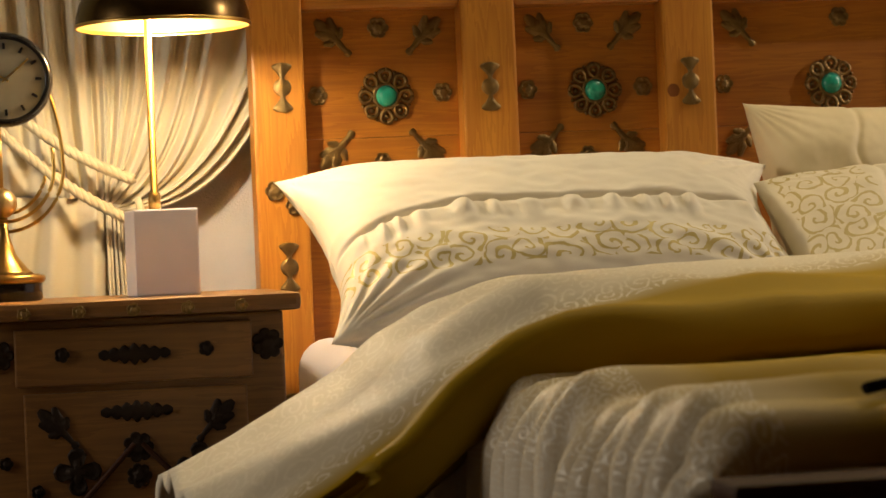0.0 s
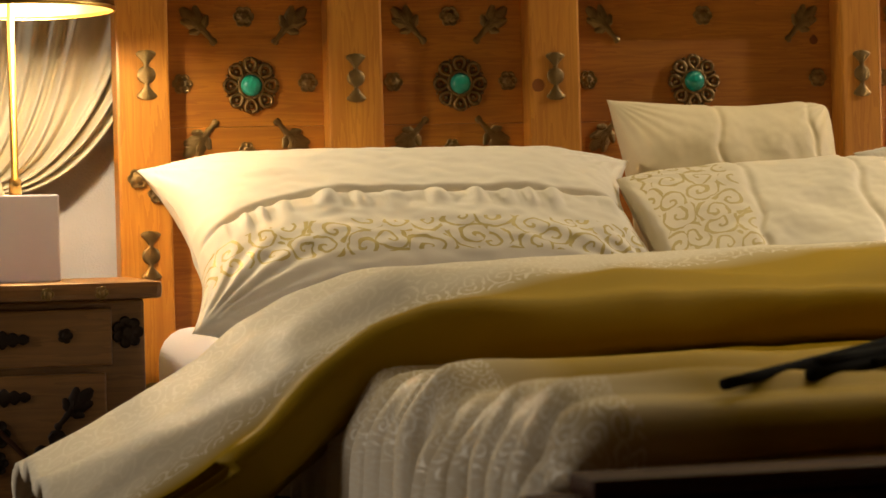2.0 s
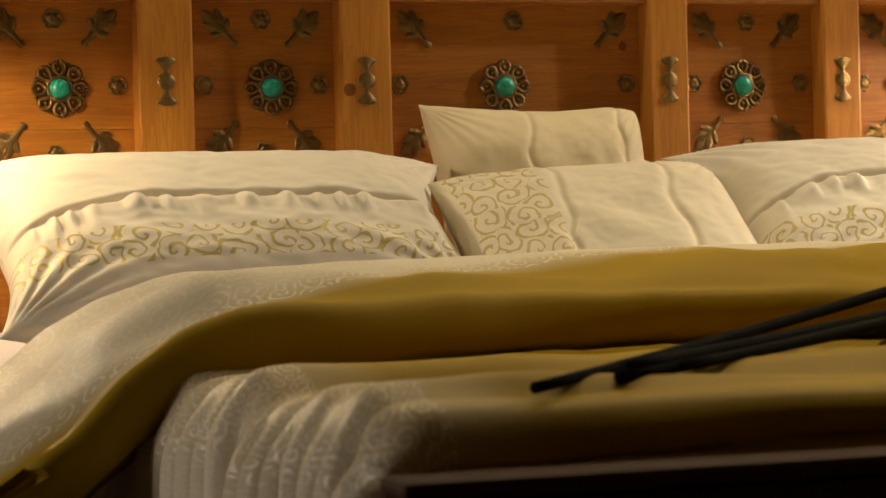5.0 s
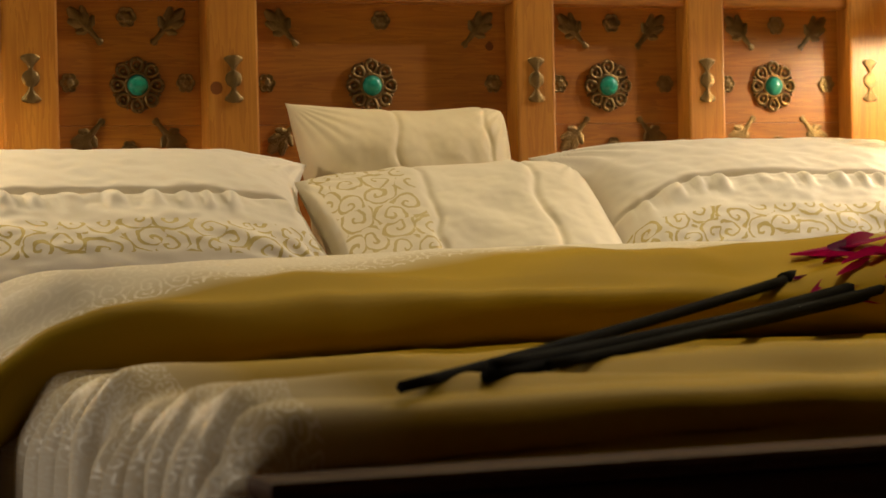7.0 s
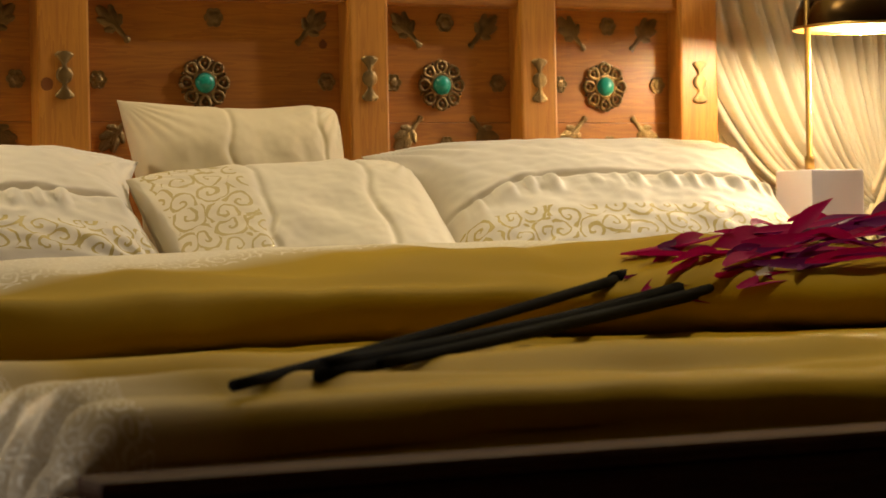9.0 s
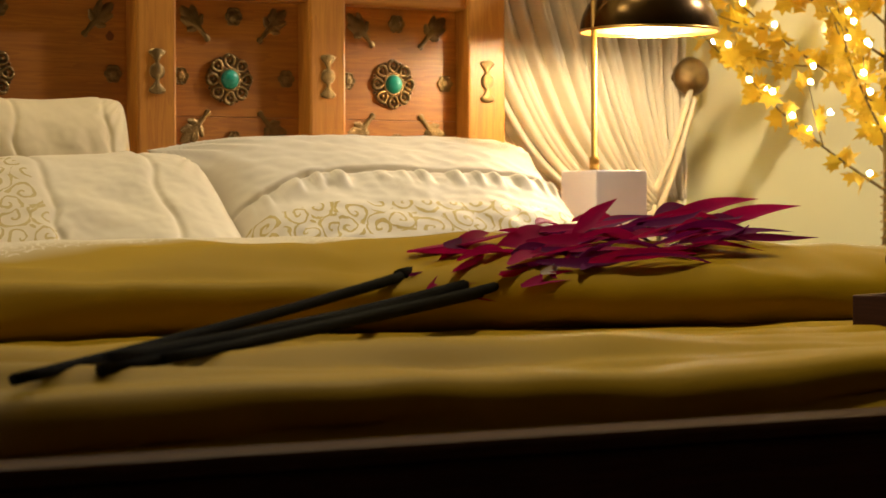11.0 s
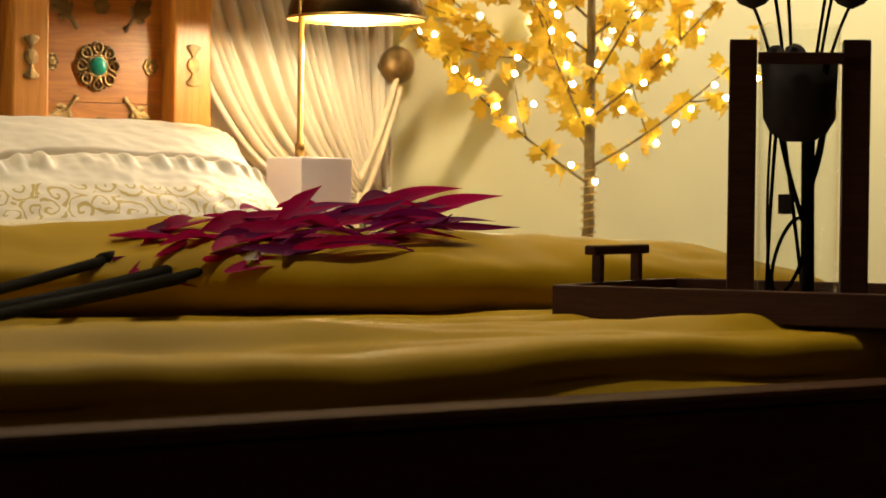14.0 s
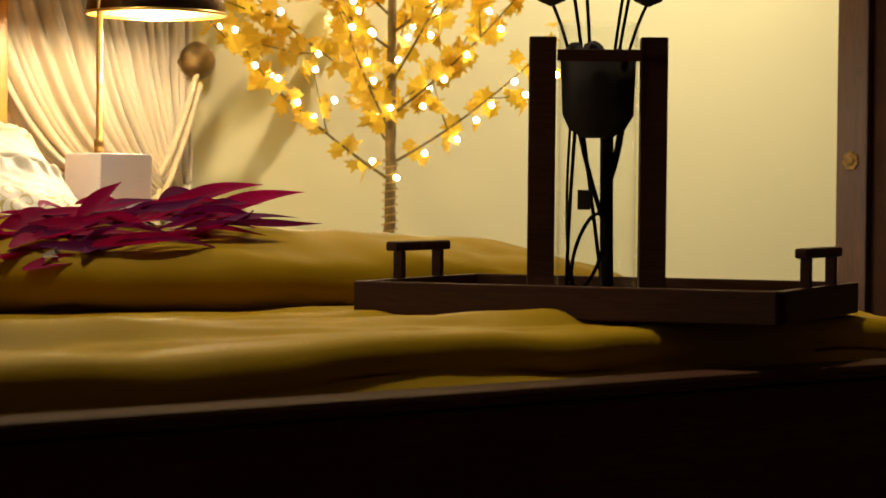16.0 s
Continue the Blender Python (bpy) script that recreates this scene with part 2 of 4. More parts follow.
GLASS = bpy.data.materials.new("clear_glass")
GLASS.use_nodes = True
_n = GLASS.node_tree
_n.nodes.remove(_n.nodes["Principled BSDF"])
_clear, _gloss, _mix, _fr = (_n.nodes.new("ShaderNode" + k) for k in ("BsdfTransparent", "BsdfGlossy", "MixShader", "LayerWeight"))
_clear.inputs[0].default_value = (0.975, 0.98, 0.975, 1)
_gloss.inputs["Roughness"].default_value = 0.03
_fr.inputs["Blend"].default_value = 0.5
_n.links.new(math_node(_n, "MULTIPLY", math_node(_n, "POWER", _fr.outputs["Facing"], 5.0), 0.4), _mix.inputs[0])
_n.links.new(_clear.outputs[0], _mix.inputs[1])
_n.links.new(_gloss.outputs[0], _mix.inputs[2])
_n.links.new(_mix.outputs[0], _n.nodes["Material Output"].inputs[0])


# ---- mesh tools ----
def part(name, bm, mat, parent=None, label="", smooth=False, at=None):
    me = bpy.data.meshes.new(name)
    bm.to_mesh(me)
    bm.free()
    me.materials.append(mat)
    if smooth:
        for p in me.polygons:
            p.use_smooth = True
    ob = new(name, me)
    if parent is not None:
        ob.parent = parent
    if at is not None:
        ob.matrix_basis = at
    if label:
        ob["label"] = label
    return ob


def thing(name, label, category, place=None, group="", kind=""):
    ob = new(name)
    ob.empty_display_size = 0.05
    if place is not None:
        ob.matrix_basis = place
    return tagged(ob, label, category, group, kind)


def box(bm, x0, x1, y0, y1, z0, z1, bevel=0.0, m=None):
    r = bmesh.ops.create_cube(bm, size=1.0)
    vs = r["verts"]
    bmesh.ops.scale(bm, vec=(x1 - x0, y1 - y0, z1 - z0), verts=vs)
    bmesh.ops.translate(bm, vec=((x0 + x1) / 2, (y0 + y1) / 2, (z0 + z1) / 2), verts=vs)
    if bevel:
        es = list({e for v in vs for e in v.link_edges})
        r = bmesh.ops.bevel(bm, geom=es, offset=bevel, segments=2, profile=0.6, affect="EDGES")
        vs = list({v for f in r["faces"] for v in f.verts} | {v for v in vs if v.is_valid})
    if m is not None:
        bmesh.ops.transform(bm, matrix=m, verts=vs)
    return bm


def slab(*a, bevel=0.003, m=None):
    return box(bmesh.new(), *a, bevel=bevel, m=m)


def lathe(profile, n=32, bm=None, m=None):
    """Turned solid from (radius, height) pairs."""
    bm = bm or bmesh.new()
    rings = []
    for r, z in profile:
        rings.append([bm.verts.new((r * math.cos(2 * math.pi * k / n), r * math.sin(2 * math.pi * k / n), z)) for k in range(n)])
    for a, b in zip(rings, rings[1:]):
        for k in range(n):
            bm.faces.new((a[k], a[(k + 1) % n], b[(k + 1) % n], b[k]))
    closed = profile[0] == profile[-1]
    if profile[0][0] > 1e-5 and not closed:
        bm.faces.new(list(reversed(rings[0])))
    if profile[-1][0] > 1e-5 and not closed:
        bm.faces.new(rings[-1])
    if m is not None:
        bmesh.ops.transform(bm, matrix=m, verts=[v for r in rings for v in r])
    return bm


def tube(points, radius, n=8, bm=None, taper=1.0):
    """A round rod along a chain of points."""
    bm = bm or bmesh.new()
    pts = [Vector(p) for p in points]
    rings = []
    up = Vector((0.3, 0.2, 1)).normalized()
    for i, p in enumerate(pts):
        d = (pts[min(i + 1, len(pts) - 1)] - pts[max(i - 1, 0)]).normalized()
        if abs(d.dot(up)) > 0.97:
            up = Vector((1, 0.1, 0)).normalized()
        a = d.cross(up).normalized()
        b = d.cross(a)
        r = radius * (1 + (taper - 1) * i / max(1, len(pts) - 1))
        rings.append([bm.verts.new(p + r * (math.cos(2 * math.pi * k / n) * a + math.sin(2 * math.pi * k / n) * b)) for k in range(n)])
    for a, b in zip(rings, rings[1:]):
        for k in range(n):
            bm.faces.new((a[k], a[(k + 1) % n], b[(k + 1) % n], b[k]))
    bm.faces.new(list(reversed(rings[0])))
    bm.faces.new(rings[-1])
    bmesh.ops.recalc_face_normals(bm, faces=bm.faces)
    return bm


def bez(p0, p1, p2, n=12):
    p0, p1, p2 = Vector(p0), Vector(p1), Vector(p2)
    return [p0 * (1 - t) ** 2 + p1 * 2 * t * (1 - t) + p2 * t * t for t in (k / n for k in range(n + 1))]


def grid(nu, nv, fn, bm=None):
    """A sheet of nu x nv cells through fn(u, v), with its u, v kept as the cloth's coordinates."""
    bm = bm or bmesh.new()
    lay = bm.loops.layers.uv.verify()
    vs = [[bm.verts.new(fn(i / nu, j / nv)) for i in range(nu + 1)] for j in range(nv + 1)]
    for j in range(nv):
        for i in range(nu):
            f = bm.faces.new((vs[j][i], vs[j][i + 1], vs[j + 1][i + 1], vs[j + 1][i]))
            for l, (a, b) in zip(f.loops, ((i, j), (i + 1, j), (i + 1, j + 1), (i, j + 1))):
                l[lay].uv = (a / nu, b / nv)
    return bm


def thicken(ob, t, offset=-1.0):
    mod = ob.modifiers.new("thickness", "SOLIDIFY")
    mod.thickness, mod.offset = t, offset
    return ob


def sm(a, b, x):
    t = min(1.0, max(0.0, (x - a) / (b - a)))
    return t * t * (3 - 2 * t)


def nz(x, y, z=0.0):
    return noise.noise(Vector((x, y, z)))


# ---- room ----
def room():
    w = part("wall_north", slab(-2.9, 4.3, 0.22, 0.34, 0, 2.7, bevel=0), WALL)
    tagged(w, "cream painted plaster wall behind the headboard", "wall", kind="structure")
    # the opening is added out of view to hold the left area lamp
    w = slab(-3.0, -2.9, -5.2, -1.45, 0, 2.7, bevel=0)
    box(w, -3.0, -2.9, -0.55, 0.34, 0, 2.7)
    box(w, -3.0, -2.9, -1.45, -0.55, 2.05, 2.7)
    tagged(part("wall_west", w, WALL_FAR), "dark brown unseen bedroom wall with an added lamp opening", "wall", kind="structure")
    for name, a in (("wall_east", (4.3, 4.4, -5.2, 0.34, 0, 2.7)),
                    ("wall_south", (-2.9, 4.3, -5.2, -5.1, 0, 2.7))):
        tagged(part(name, slab(*a, bevel=0), WALL_FAR), "dark brown unseen wall of the bedroom", "wall", kind="structure")
    tagged(part("floor", slab(-3, 4.4, -5.2, 0.34, -0.1, 0, bevel=0), FLOOR), "dark brown carpeted bedroom floor", "floor", kind="structure")
    tagged(part("ceiling", slab(-3, 4.4, -5.2, 0.34, 2.7, 2.8, bevel=0), CEIL), "plain unseen bedroom ceiling, darkened to bounce less light", "ceiling", kind="structure")


room()


# ---- bed ----
POSTS = [(-1.003, -0.918), (-0.658, -0.566), (-0.316, -0.227), (0.243, 0.319), (0.582, 0.657), (0.920, 1.003)]
ROSE_X = [-0.779, -0.426, -0.012, 0.440, 0.779]
ROSE_Z = 0.937
HB_TOP = 1.40


def petal_disc(r, n, th, notch=0.20):
    """A stamped rosette in one shell: n dished petals with raised rims round a plain hub."""
    bm = bmesh.new()
    m, k = 6 * n, 9
    mid = bm.verts.new((0, 0, th * 1.2))
    rings = []
    for j in range(1, k + 1):
        t = j / k
        ring = []
        for i in range(m):
            a = 2 * math.pi * i / m
            lobe = abs(math.cos(n * a / 2))
            edge = r * (1 - notch + notch * lobe ** 0.6)
            rr = edge * min(1.0, t * 1.06)
            if t < 0.36:
                z = th * 1.2
            elif t < 0.45:
                z = th * 0.55
            else:
                rim = max(math.exp(-((t - 0.92) / 0.07) ** 2), math.exp(-(lobe / 0.25) ** 2) * 0.8)
                z = th * (0.35 + 0.65 * rim)
            if j == k:
                z = 0.0
            ring.append(bm.verts.new((rr * math.cos(a), rr * math.sin(a), z)))
        rings.append(ring)
    for i in range(m):
        bm.faces.new((mid, rings[0][i], rings[0][(i + 1) % m]))
    for p, q in zip(rings, rings[1:]):
        for i in range(m):
            bm.faces.new((p[i], q[i], q[(i + 1) % m], p[(i + 1) % m]))
    return bm


def pierced_rosette(r, n, th):
    """An openwork flower: n looped petals, a bead in the mouth of each, round a raised collar."""
    bm = lathe([(r * 0.50, 0), (r * 0.50, th * 0.8), (r * 0.44, th * 1.2), (r * 0.36, th), (r * 0.30, th * 0.6)], 32)
    for k in range(n):
        turn = Matrix.Rotation(2 * math.pi * k / n, 4, "Z")
        loop = []
        for i in range(17):
            a = 2 * math.pi * i / 16
            loop.append(turn @ Vector((r * (0.70 + 0.23 * math.cos(a)), r * (0.20 + 0.06 * math.cos(a)) * math.sin(a), th * 0.55)))
        tube(loop, r * 0.075, 6, bm)
        bead = turn @ Vector((r * 0.70, 0, 0))
        lathe([(r * 0.09, 0), (r * 0.08, th * 0.7), (r * 0.02, th)], 8, bm, Matrix.Translation(bead))
        bead = Matrix.Rotation(2 * math.pi * (k + 0.5) / n, 4, "Z") @ Vector((r * 0.88, 0, 0))
        lathe([(r * 0.06, 0), (r * 0.05, th * 0.7), (r * 0.01, th)], 8, bm, Matrix.Translation(bead))
    return bm


def relief(spine, width, th, bm=None, n=64):
    """A cast mount: a raised strip along a spine of plane points, width(t) wide at t."""
    bm = bm or bmesh.new()
    pts = [Vector((x, y, 0)) for x, y in spine]
    rows = []
    for i in range(n + 1):
        t = i / n
        f = t * (len(pts) - 1)
        k = min(int(f), len(pts) - 2)
        p = pts[k].lerp(pts[k + 1], f - k)
        d = (pts[k + 1] - pts[k]).normalized()
        side = Vector((-d.y, d.x, 0))
        w = max(0.0006, width(t))
        rows.append([bm.verts.new(p + side * w * c + Vector((0, 0, th * h))) for c, h in ((-1, 0), (-0.75, 0.8), (-0.3, 0.55), (0, 1.0), (0.3, 0.55), (0.75, 0.8), (1, 0))])
    for a, b in zip(rows, rows[1:]):
        for k in range(6):
            bm.faces.new((a[k], b[k], b[k + 1], a[k + 1]))
    return bm


def flourish(bm, s, th, mirror=1):
    """A corner mount: a knobbed stalk that opens into a five-lobed leaf."""
    def lobe(p, q, w):
        path = [(mirror * s * (p[0] + (q[0] - p[0]) * k / 3), s * (p[1] + (q[1] - p[1]) * k / 3)) for k in range(4)]
        relief(path, lambda t: s * w * (0.25 + 0.75 * math.sin(math.pi * min(1.0, 0.12 + 0.86 * t)) * (0.9 + 0.1 * math.cos(14 * t))), th, bm, 20)

    def stalk(t):
        if t < 0.70:
            return s * (0.19 - 0.13 * t)
        return s * (0.06 + 0.11 * math.sqrt(max(0.0, 1 - ((t - 0.85) / 0.15) ** 2)))
    lobe((0.35, 0.42), (-0.50, -0.44), 0.36)
    lobe((0.30, 0.36), (-0.52, 0.12), 0.27)
    lobe((0.30, 0.36), (0.12, -0.55), 0.27)
    lobe((0.42, 0.50), (-0.16, 0.66), 0.21)
    lobe((0.42, 0.50), (0.66, -0.12), 0.21)
    relief([(mirror * s * x, s * y) for x, y in ((0.1, 0.12), (0.5, 0.56), (0.8, 0.92), (1.02, 1.16))], stalk, th * 1.1, bm, 32)
    return bm


def triple_mount(s, th):
    """A fan, a round boss and a fan in one upright cast strip."""
    def wide(t):
        u = abs(2 * t - 1)
        if u < 0.34:
            return s * (0.05 + 0.32 * math.sqrt(1 - (u / 0.34) ** 2))
        if u < 0.44:
            return s * 0.10
        if u < 0.82:
            return s * (0.10 + 0.32 * ((u - 0.44) / 0.38) ** 1.2) * (1 + 0.06 * math.sin(u * 60))
        return s * (0.06 + 0.36 * math.sqrt(max(0.0, 1 - ((u - 0.82) / 0.18) ** 2)))
    return relief([(0, -s), (0, 0), (0, s)], wide, th, n=84)


def bed():
    b = thing("bed", "carved orange pine bed with brass mounts and turquoise bosses", "bed")
    for i, (x0, x1) in enumerate(POSTS):
        part("headboard_post", slab(x0, x1, 0.0, 0.07, 0.0, HB_TOP, bevel=0.005), PINE, b)
    for i in range(5):
        x0, x1 = POSTS[i][1], POSTS[i + 1][0]
        pan = part("headboard_panel", slab(x0 - 0.002, x1 + 0.002, 0.056, 0.068, 0.30, 1.30, bevel=0), PINE_FLAT_DIM, b)
        for k, (za, zb) in enumerate(((0.30, 0.5215), (0.522, 0.6965), (0.697, 0.8695), (0.870, 1.1215), (1.122, 1.30))):
            part("plank", slab(x0, x1, 0.044, 0.056, za, zb, bevel=0.0007), PINE_FLAT_DIM, pan)
        part("top_rail", slab(x0, x1, 0.006, 0.066, 1.078, 1.16, bevel=0.006), PINE_FLAT_DIM, b)
        part("bottom_rail", slab(x0, x1, 0.006, 0.066, 0.30, 0.40, bevel=0.006), PINE_FLAT_DIM, b)
    part("cap_rail", slab(-1.03, 1.03, -0.015, 0.085, HB_TOP + 0.002, HB_TOP + 0.05, bevel=0.012), PINE_FLAT_DIM, b)
    # metal mounts on the panels, facing the foot
    face = pose(0, 0, 0, 90)
    for i, x in enumerate(ROSE_X):
        r = part("rosette", pierced_rosette(0.047, 8, 0.006), BRASS_OLD, b, "openwork brass flower rosette", smooth=True, at=pose(x, 0.043, ROSE_Z) @ face)
        part("boss", lathe([(0.0175, 0.004), (0.0175, 0.008), (0.013, 0.014), (0.006, 0.0165), (0.0005, 0.017)], 20), JADE, r, "polished turquoise stone boss", smooth=True)
        x0, x1 = POSTS[i][1], POSTS[i + 1][0]
        for sx, xe in ((1, x0), (-1, x1)):
            part("stud", petal_disc(0.017, 6, 0.004), BRASS_OLD, b, smooth=True, at=pose(xe + sx * 0.026, 0.043, ROSE_Z + 0.004) @ face)
            for sz, ze in ((1, 0.838), (-1, 1.048)):
                part("corner_mount", flourish(bmesh.new(), 0.037, 0.0028, sx), BRASS_OLD, b, "cast brass leaf mount", smooth=True,
                     at=pose(xe + sx * 0.045, 0.043, ze) @ face @ Matrix.Diagonal((1, sz, 1, 1)))
        part("stud", petal_disc(0.018, 6, 0.004), BRASS_OLD, b, smooth=True, at=pose((x0 + x1) / 2, 0.043, 1.050) @ face)
        part("stud", petal_disc(0.014, 6, 0.004), BRASS_OLD, b, smooth=True, at=pose((x0 + x1) / 2, 0.043, 0.832) @ face)
    for i, (x0, x1) in enumerate(POSTS):
        xc = (x0 + x1) / 2 + (0.006 if i == 0 else 0)
        zs = [0.945, 1.22] if 0 < i else [0.953, 0.663, 1.22, 0.42]
        for z in zs:
            part("post_mount", triple_mount(0.040, 0.004), BRASS_OLD, b, "cast brass post mount", smooth=True, at=pose(xc, -0.001, z) @ face)
        if i in (0, 5):
            for dx, dz in ((-0.018, 0.012), (0.014, -0.012)):
                part("post_mount", petal_disc(0.017, 6, 0.005), BRASS_OLD, b, smooth=True, at=pose(xc + dx, -0.001, 0.775 + dz) @ face)
    # rails and footboard
    for s in (-1, 1):
        part("side_rail", slab(s * 0.96 - 0.02, s * 0.96 + 0.02, -2.0, 0.0, 0.22, 0.40, bevel=0.006), OAK_DARK, b)
        part("foot_post", slab(s * 1.0 + 0.08, s * 1.0 + 0.16, -2.11, -2.03, 0.0, 0.49, bevel=0.008), OAK_DARK, b)
    part("footboard", slab(-0.84, 1.08, -2.095, -2.05, 0.14, 0.488, bevel=0.006), OAK_DARK, b, "dark stained timber footboard")
    part("foot_cap", slab(-0.88, 1.12, -2.10, -2.035, 0.490, 0.506, bevel=0.006), OAK_DARK, b)
    part("slat_base", slab(-0.94, 0.94, -2.0, -0.01, 0.26, 0.30, bevel=0.004), OAK_DARK, b)


bed()


def skew(y):
    """The bed stands a little out of square with its headboard."""
    return 0.068 * max(0.0, -y - 0.30)


def mattress():
    bm = box(bmesh.new(), -0.955, 0.945, -1.93, -0.02, 0.305, 0.546, bevel=0)
    bmesh.ops.bevel(bm, geom=list(bm.edges), offset=0.05, segments=5, profile=0.5, affect="EDGES")
    for q in bm.verts:
        if q.co.z > 0.42:
            # worn lower towards the foot, under the duvet
            q.co.z += 0.006 - 0.042 * -q.co.y
        q.co.x += skew(q.co.y)
    m = part("mattress", bm, SHEET, smooth=True)
    tagged(m, "thick mattress under a white fitted sheet", "mattress")


mattress()


# ---- duvet ----
def duvet():
    d = thing("duvet", "golden satin brocade duvet folded back over the bed", "duvet")

    def lower(u, v):
        # u across the bed with the overhang, v from under the fold to the foot
        s = -1.42 + 2.84 * u
        y = -0.98 - 1.1227 * v
        side = abs(s)
        yf = -0.98 - 1.1227 * 0.86
        fall = max(0.0, v - 0.86) / 0.14 * 0.20
        y = max(y, yf)
        top = 0.533 + 0.007 * math.sin(min(1, v) * math.pi) + 0.010 * sm(0.7, 0.88, v)
        ridge = math.sin(26 * y + 2.6 * nz(s * 1.1, y * 2)) + 0.6 * math.sin(57 * y + 4 * nz(s * 1.7, y * 3, 4))
        z = top + 0.0095 * ridge * sm(0.25, 0.7, v) + 0.014 * nz(s * 1.6 + 5 * y, y * 17, 2) + 0.005 * nz(s * 9, y * 30, 7) + 0.016 * (0.25 - abs(nz(s * 1.3 + 2 * y, y * 15, 5))) * sm(0.15, 0.45, v)
        edge = 0.93
        ox = max(0.0, side - edge)
        r = math.hypot(ox, fall)
        x = math.copysign(min(side, edge), s)
        if r > 0:
            dx, dy = ox / r, fall / r
            out = 0.058 * math.sin(min(r / 0.09, 1) * math.pi / 2) + 0.03 * sm(0.1, 0.4, r)
            theta = math.atan2(dy, dx)
            pleat = (1 - 2 * abs(math.sin(62 * y * dx + 22 * theta + 1.6 * nz(y * 3, theta * 2, 1)))) * (1 - dy ** 4)
            out += 0.017 * pleat * (0.8 + 0.8 * nz(theta * 4, y * 5, 3)) * sm(0.01, 0.12, r)
            wave = dy ** 2 * (0.017 * math.sin(fall * 75 + 2.2 * nz(s * 1.3, 7)) + 0.009 * nz(s * 3 + 9 * fall, fall * 34, 3) + 0.005 * nz(s * 7 - 12 * fall, fall * 70, 8)) * sm(0, 0.06, fall)
            x += math.copysign(out * dx, s)
            y -= out * dy + wave
            z -= max(0.0, r - 0.03) * 0.98 + 0.006 * sm(0, 0.05, r)
        return (x + skew(y), y, z)

    lo = thicken(part("cover", grid(330, 220, lower), QUILT, d, smooth=True), 0.012)

    def fold(u, v):
        # u across, v round the roll from the back to the front
        s = -1.22 + 2.47 * u
        a = v * math.pi * 1.36
        yc = -1.10 - 0.06 * (s + 0.8) + 0.02 * nz(s * 1.3, 4)
        x = s
        crest = float(np.interp(s, (-1.22, -1.13, -1.005, -0.955, -0.89, -0.83, -0.6, 0.0, 0.4, 0.77, 1.0, 1.12, 1.25),
                                (0.42, 0.462, 0.526, 0.568, 0.603, 0.625, 0.646, 0.653, 0.648, 0.635, 0.620, 0.596, 0.53)))
        dep = 0.30 + 0.02 * nz(s * 2.4, 8) - 0.045 * sm(0.40, 0.72, s)
        sn = math.sin(a)
        y = yc + dep * math.cos(a) * (1.25 if a < math.pi / 2 else 1.0)
        z = 0.596 + (0.062 * sn ** 0.8 if sn > 0 else 0.046 * sn)
        z += (crest - 0.658) * (1 if s < -0.85 else sm(0, 0.12, v))
        if s < -0.9:
            y -= 0.12 * (-0.9 - s)
        z += 0.006 * nz(s * 6, v * 5, 9) + 0.004 * nz(s * 15, v * 8, 2)
        y += 0.012 * nz(s * 5, v * 3, 6) * sm(0.4, 0.8, v)
        z += 0.012 * math.sin(v * 40 + 6 * nz(s * 3, v * 2, 1)) * sm(-0.55, -1.0, s) * sm(0.1, 0.3, v)
        z += 0.018 * (0.25 - abs(nz(s * 2.6 + 2 * v, v * 12, 41))) * sm(-0.35, -0.9, s) * sm(0.05, 0.2, v)
        z += 0.004 * math.sin(v * 30 + 5 * nz(s * 2.2, v * 2, 11)) * sm(0.25, 0.5, v) * (0.5 + nz(s * 1.6, v * 2, 5))
        z += (0.009 * nz(s * 3.5 + 4 * v, v * 9, 21) + 0.010 * (0.3 - abs(nz(s * 2.2 - 3 * v, v * 7, 31)))) * sm(0.2, 0.5, v)
        return (x, y, z)

    roll = grid(220, 90, fold)
    lay = roll.loops.layers.uv.verify()
    for f in roll.faces:
        for l in f.loops:
            # the brocade border runs wider towards the hanging end
            u, v = l[lay].uv
            l[lay].uv = (u, v - 0.25 * max(0.0, 1 - 1.9 * u) ** 1.5)
    thicken(part("turned_back_fold", roll, QUILT_FOLD, d, "folded quilted edge with a brocade border", smooth=True), 0.012)


duvet()


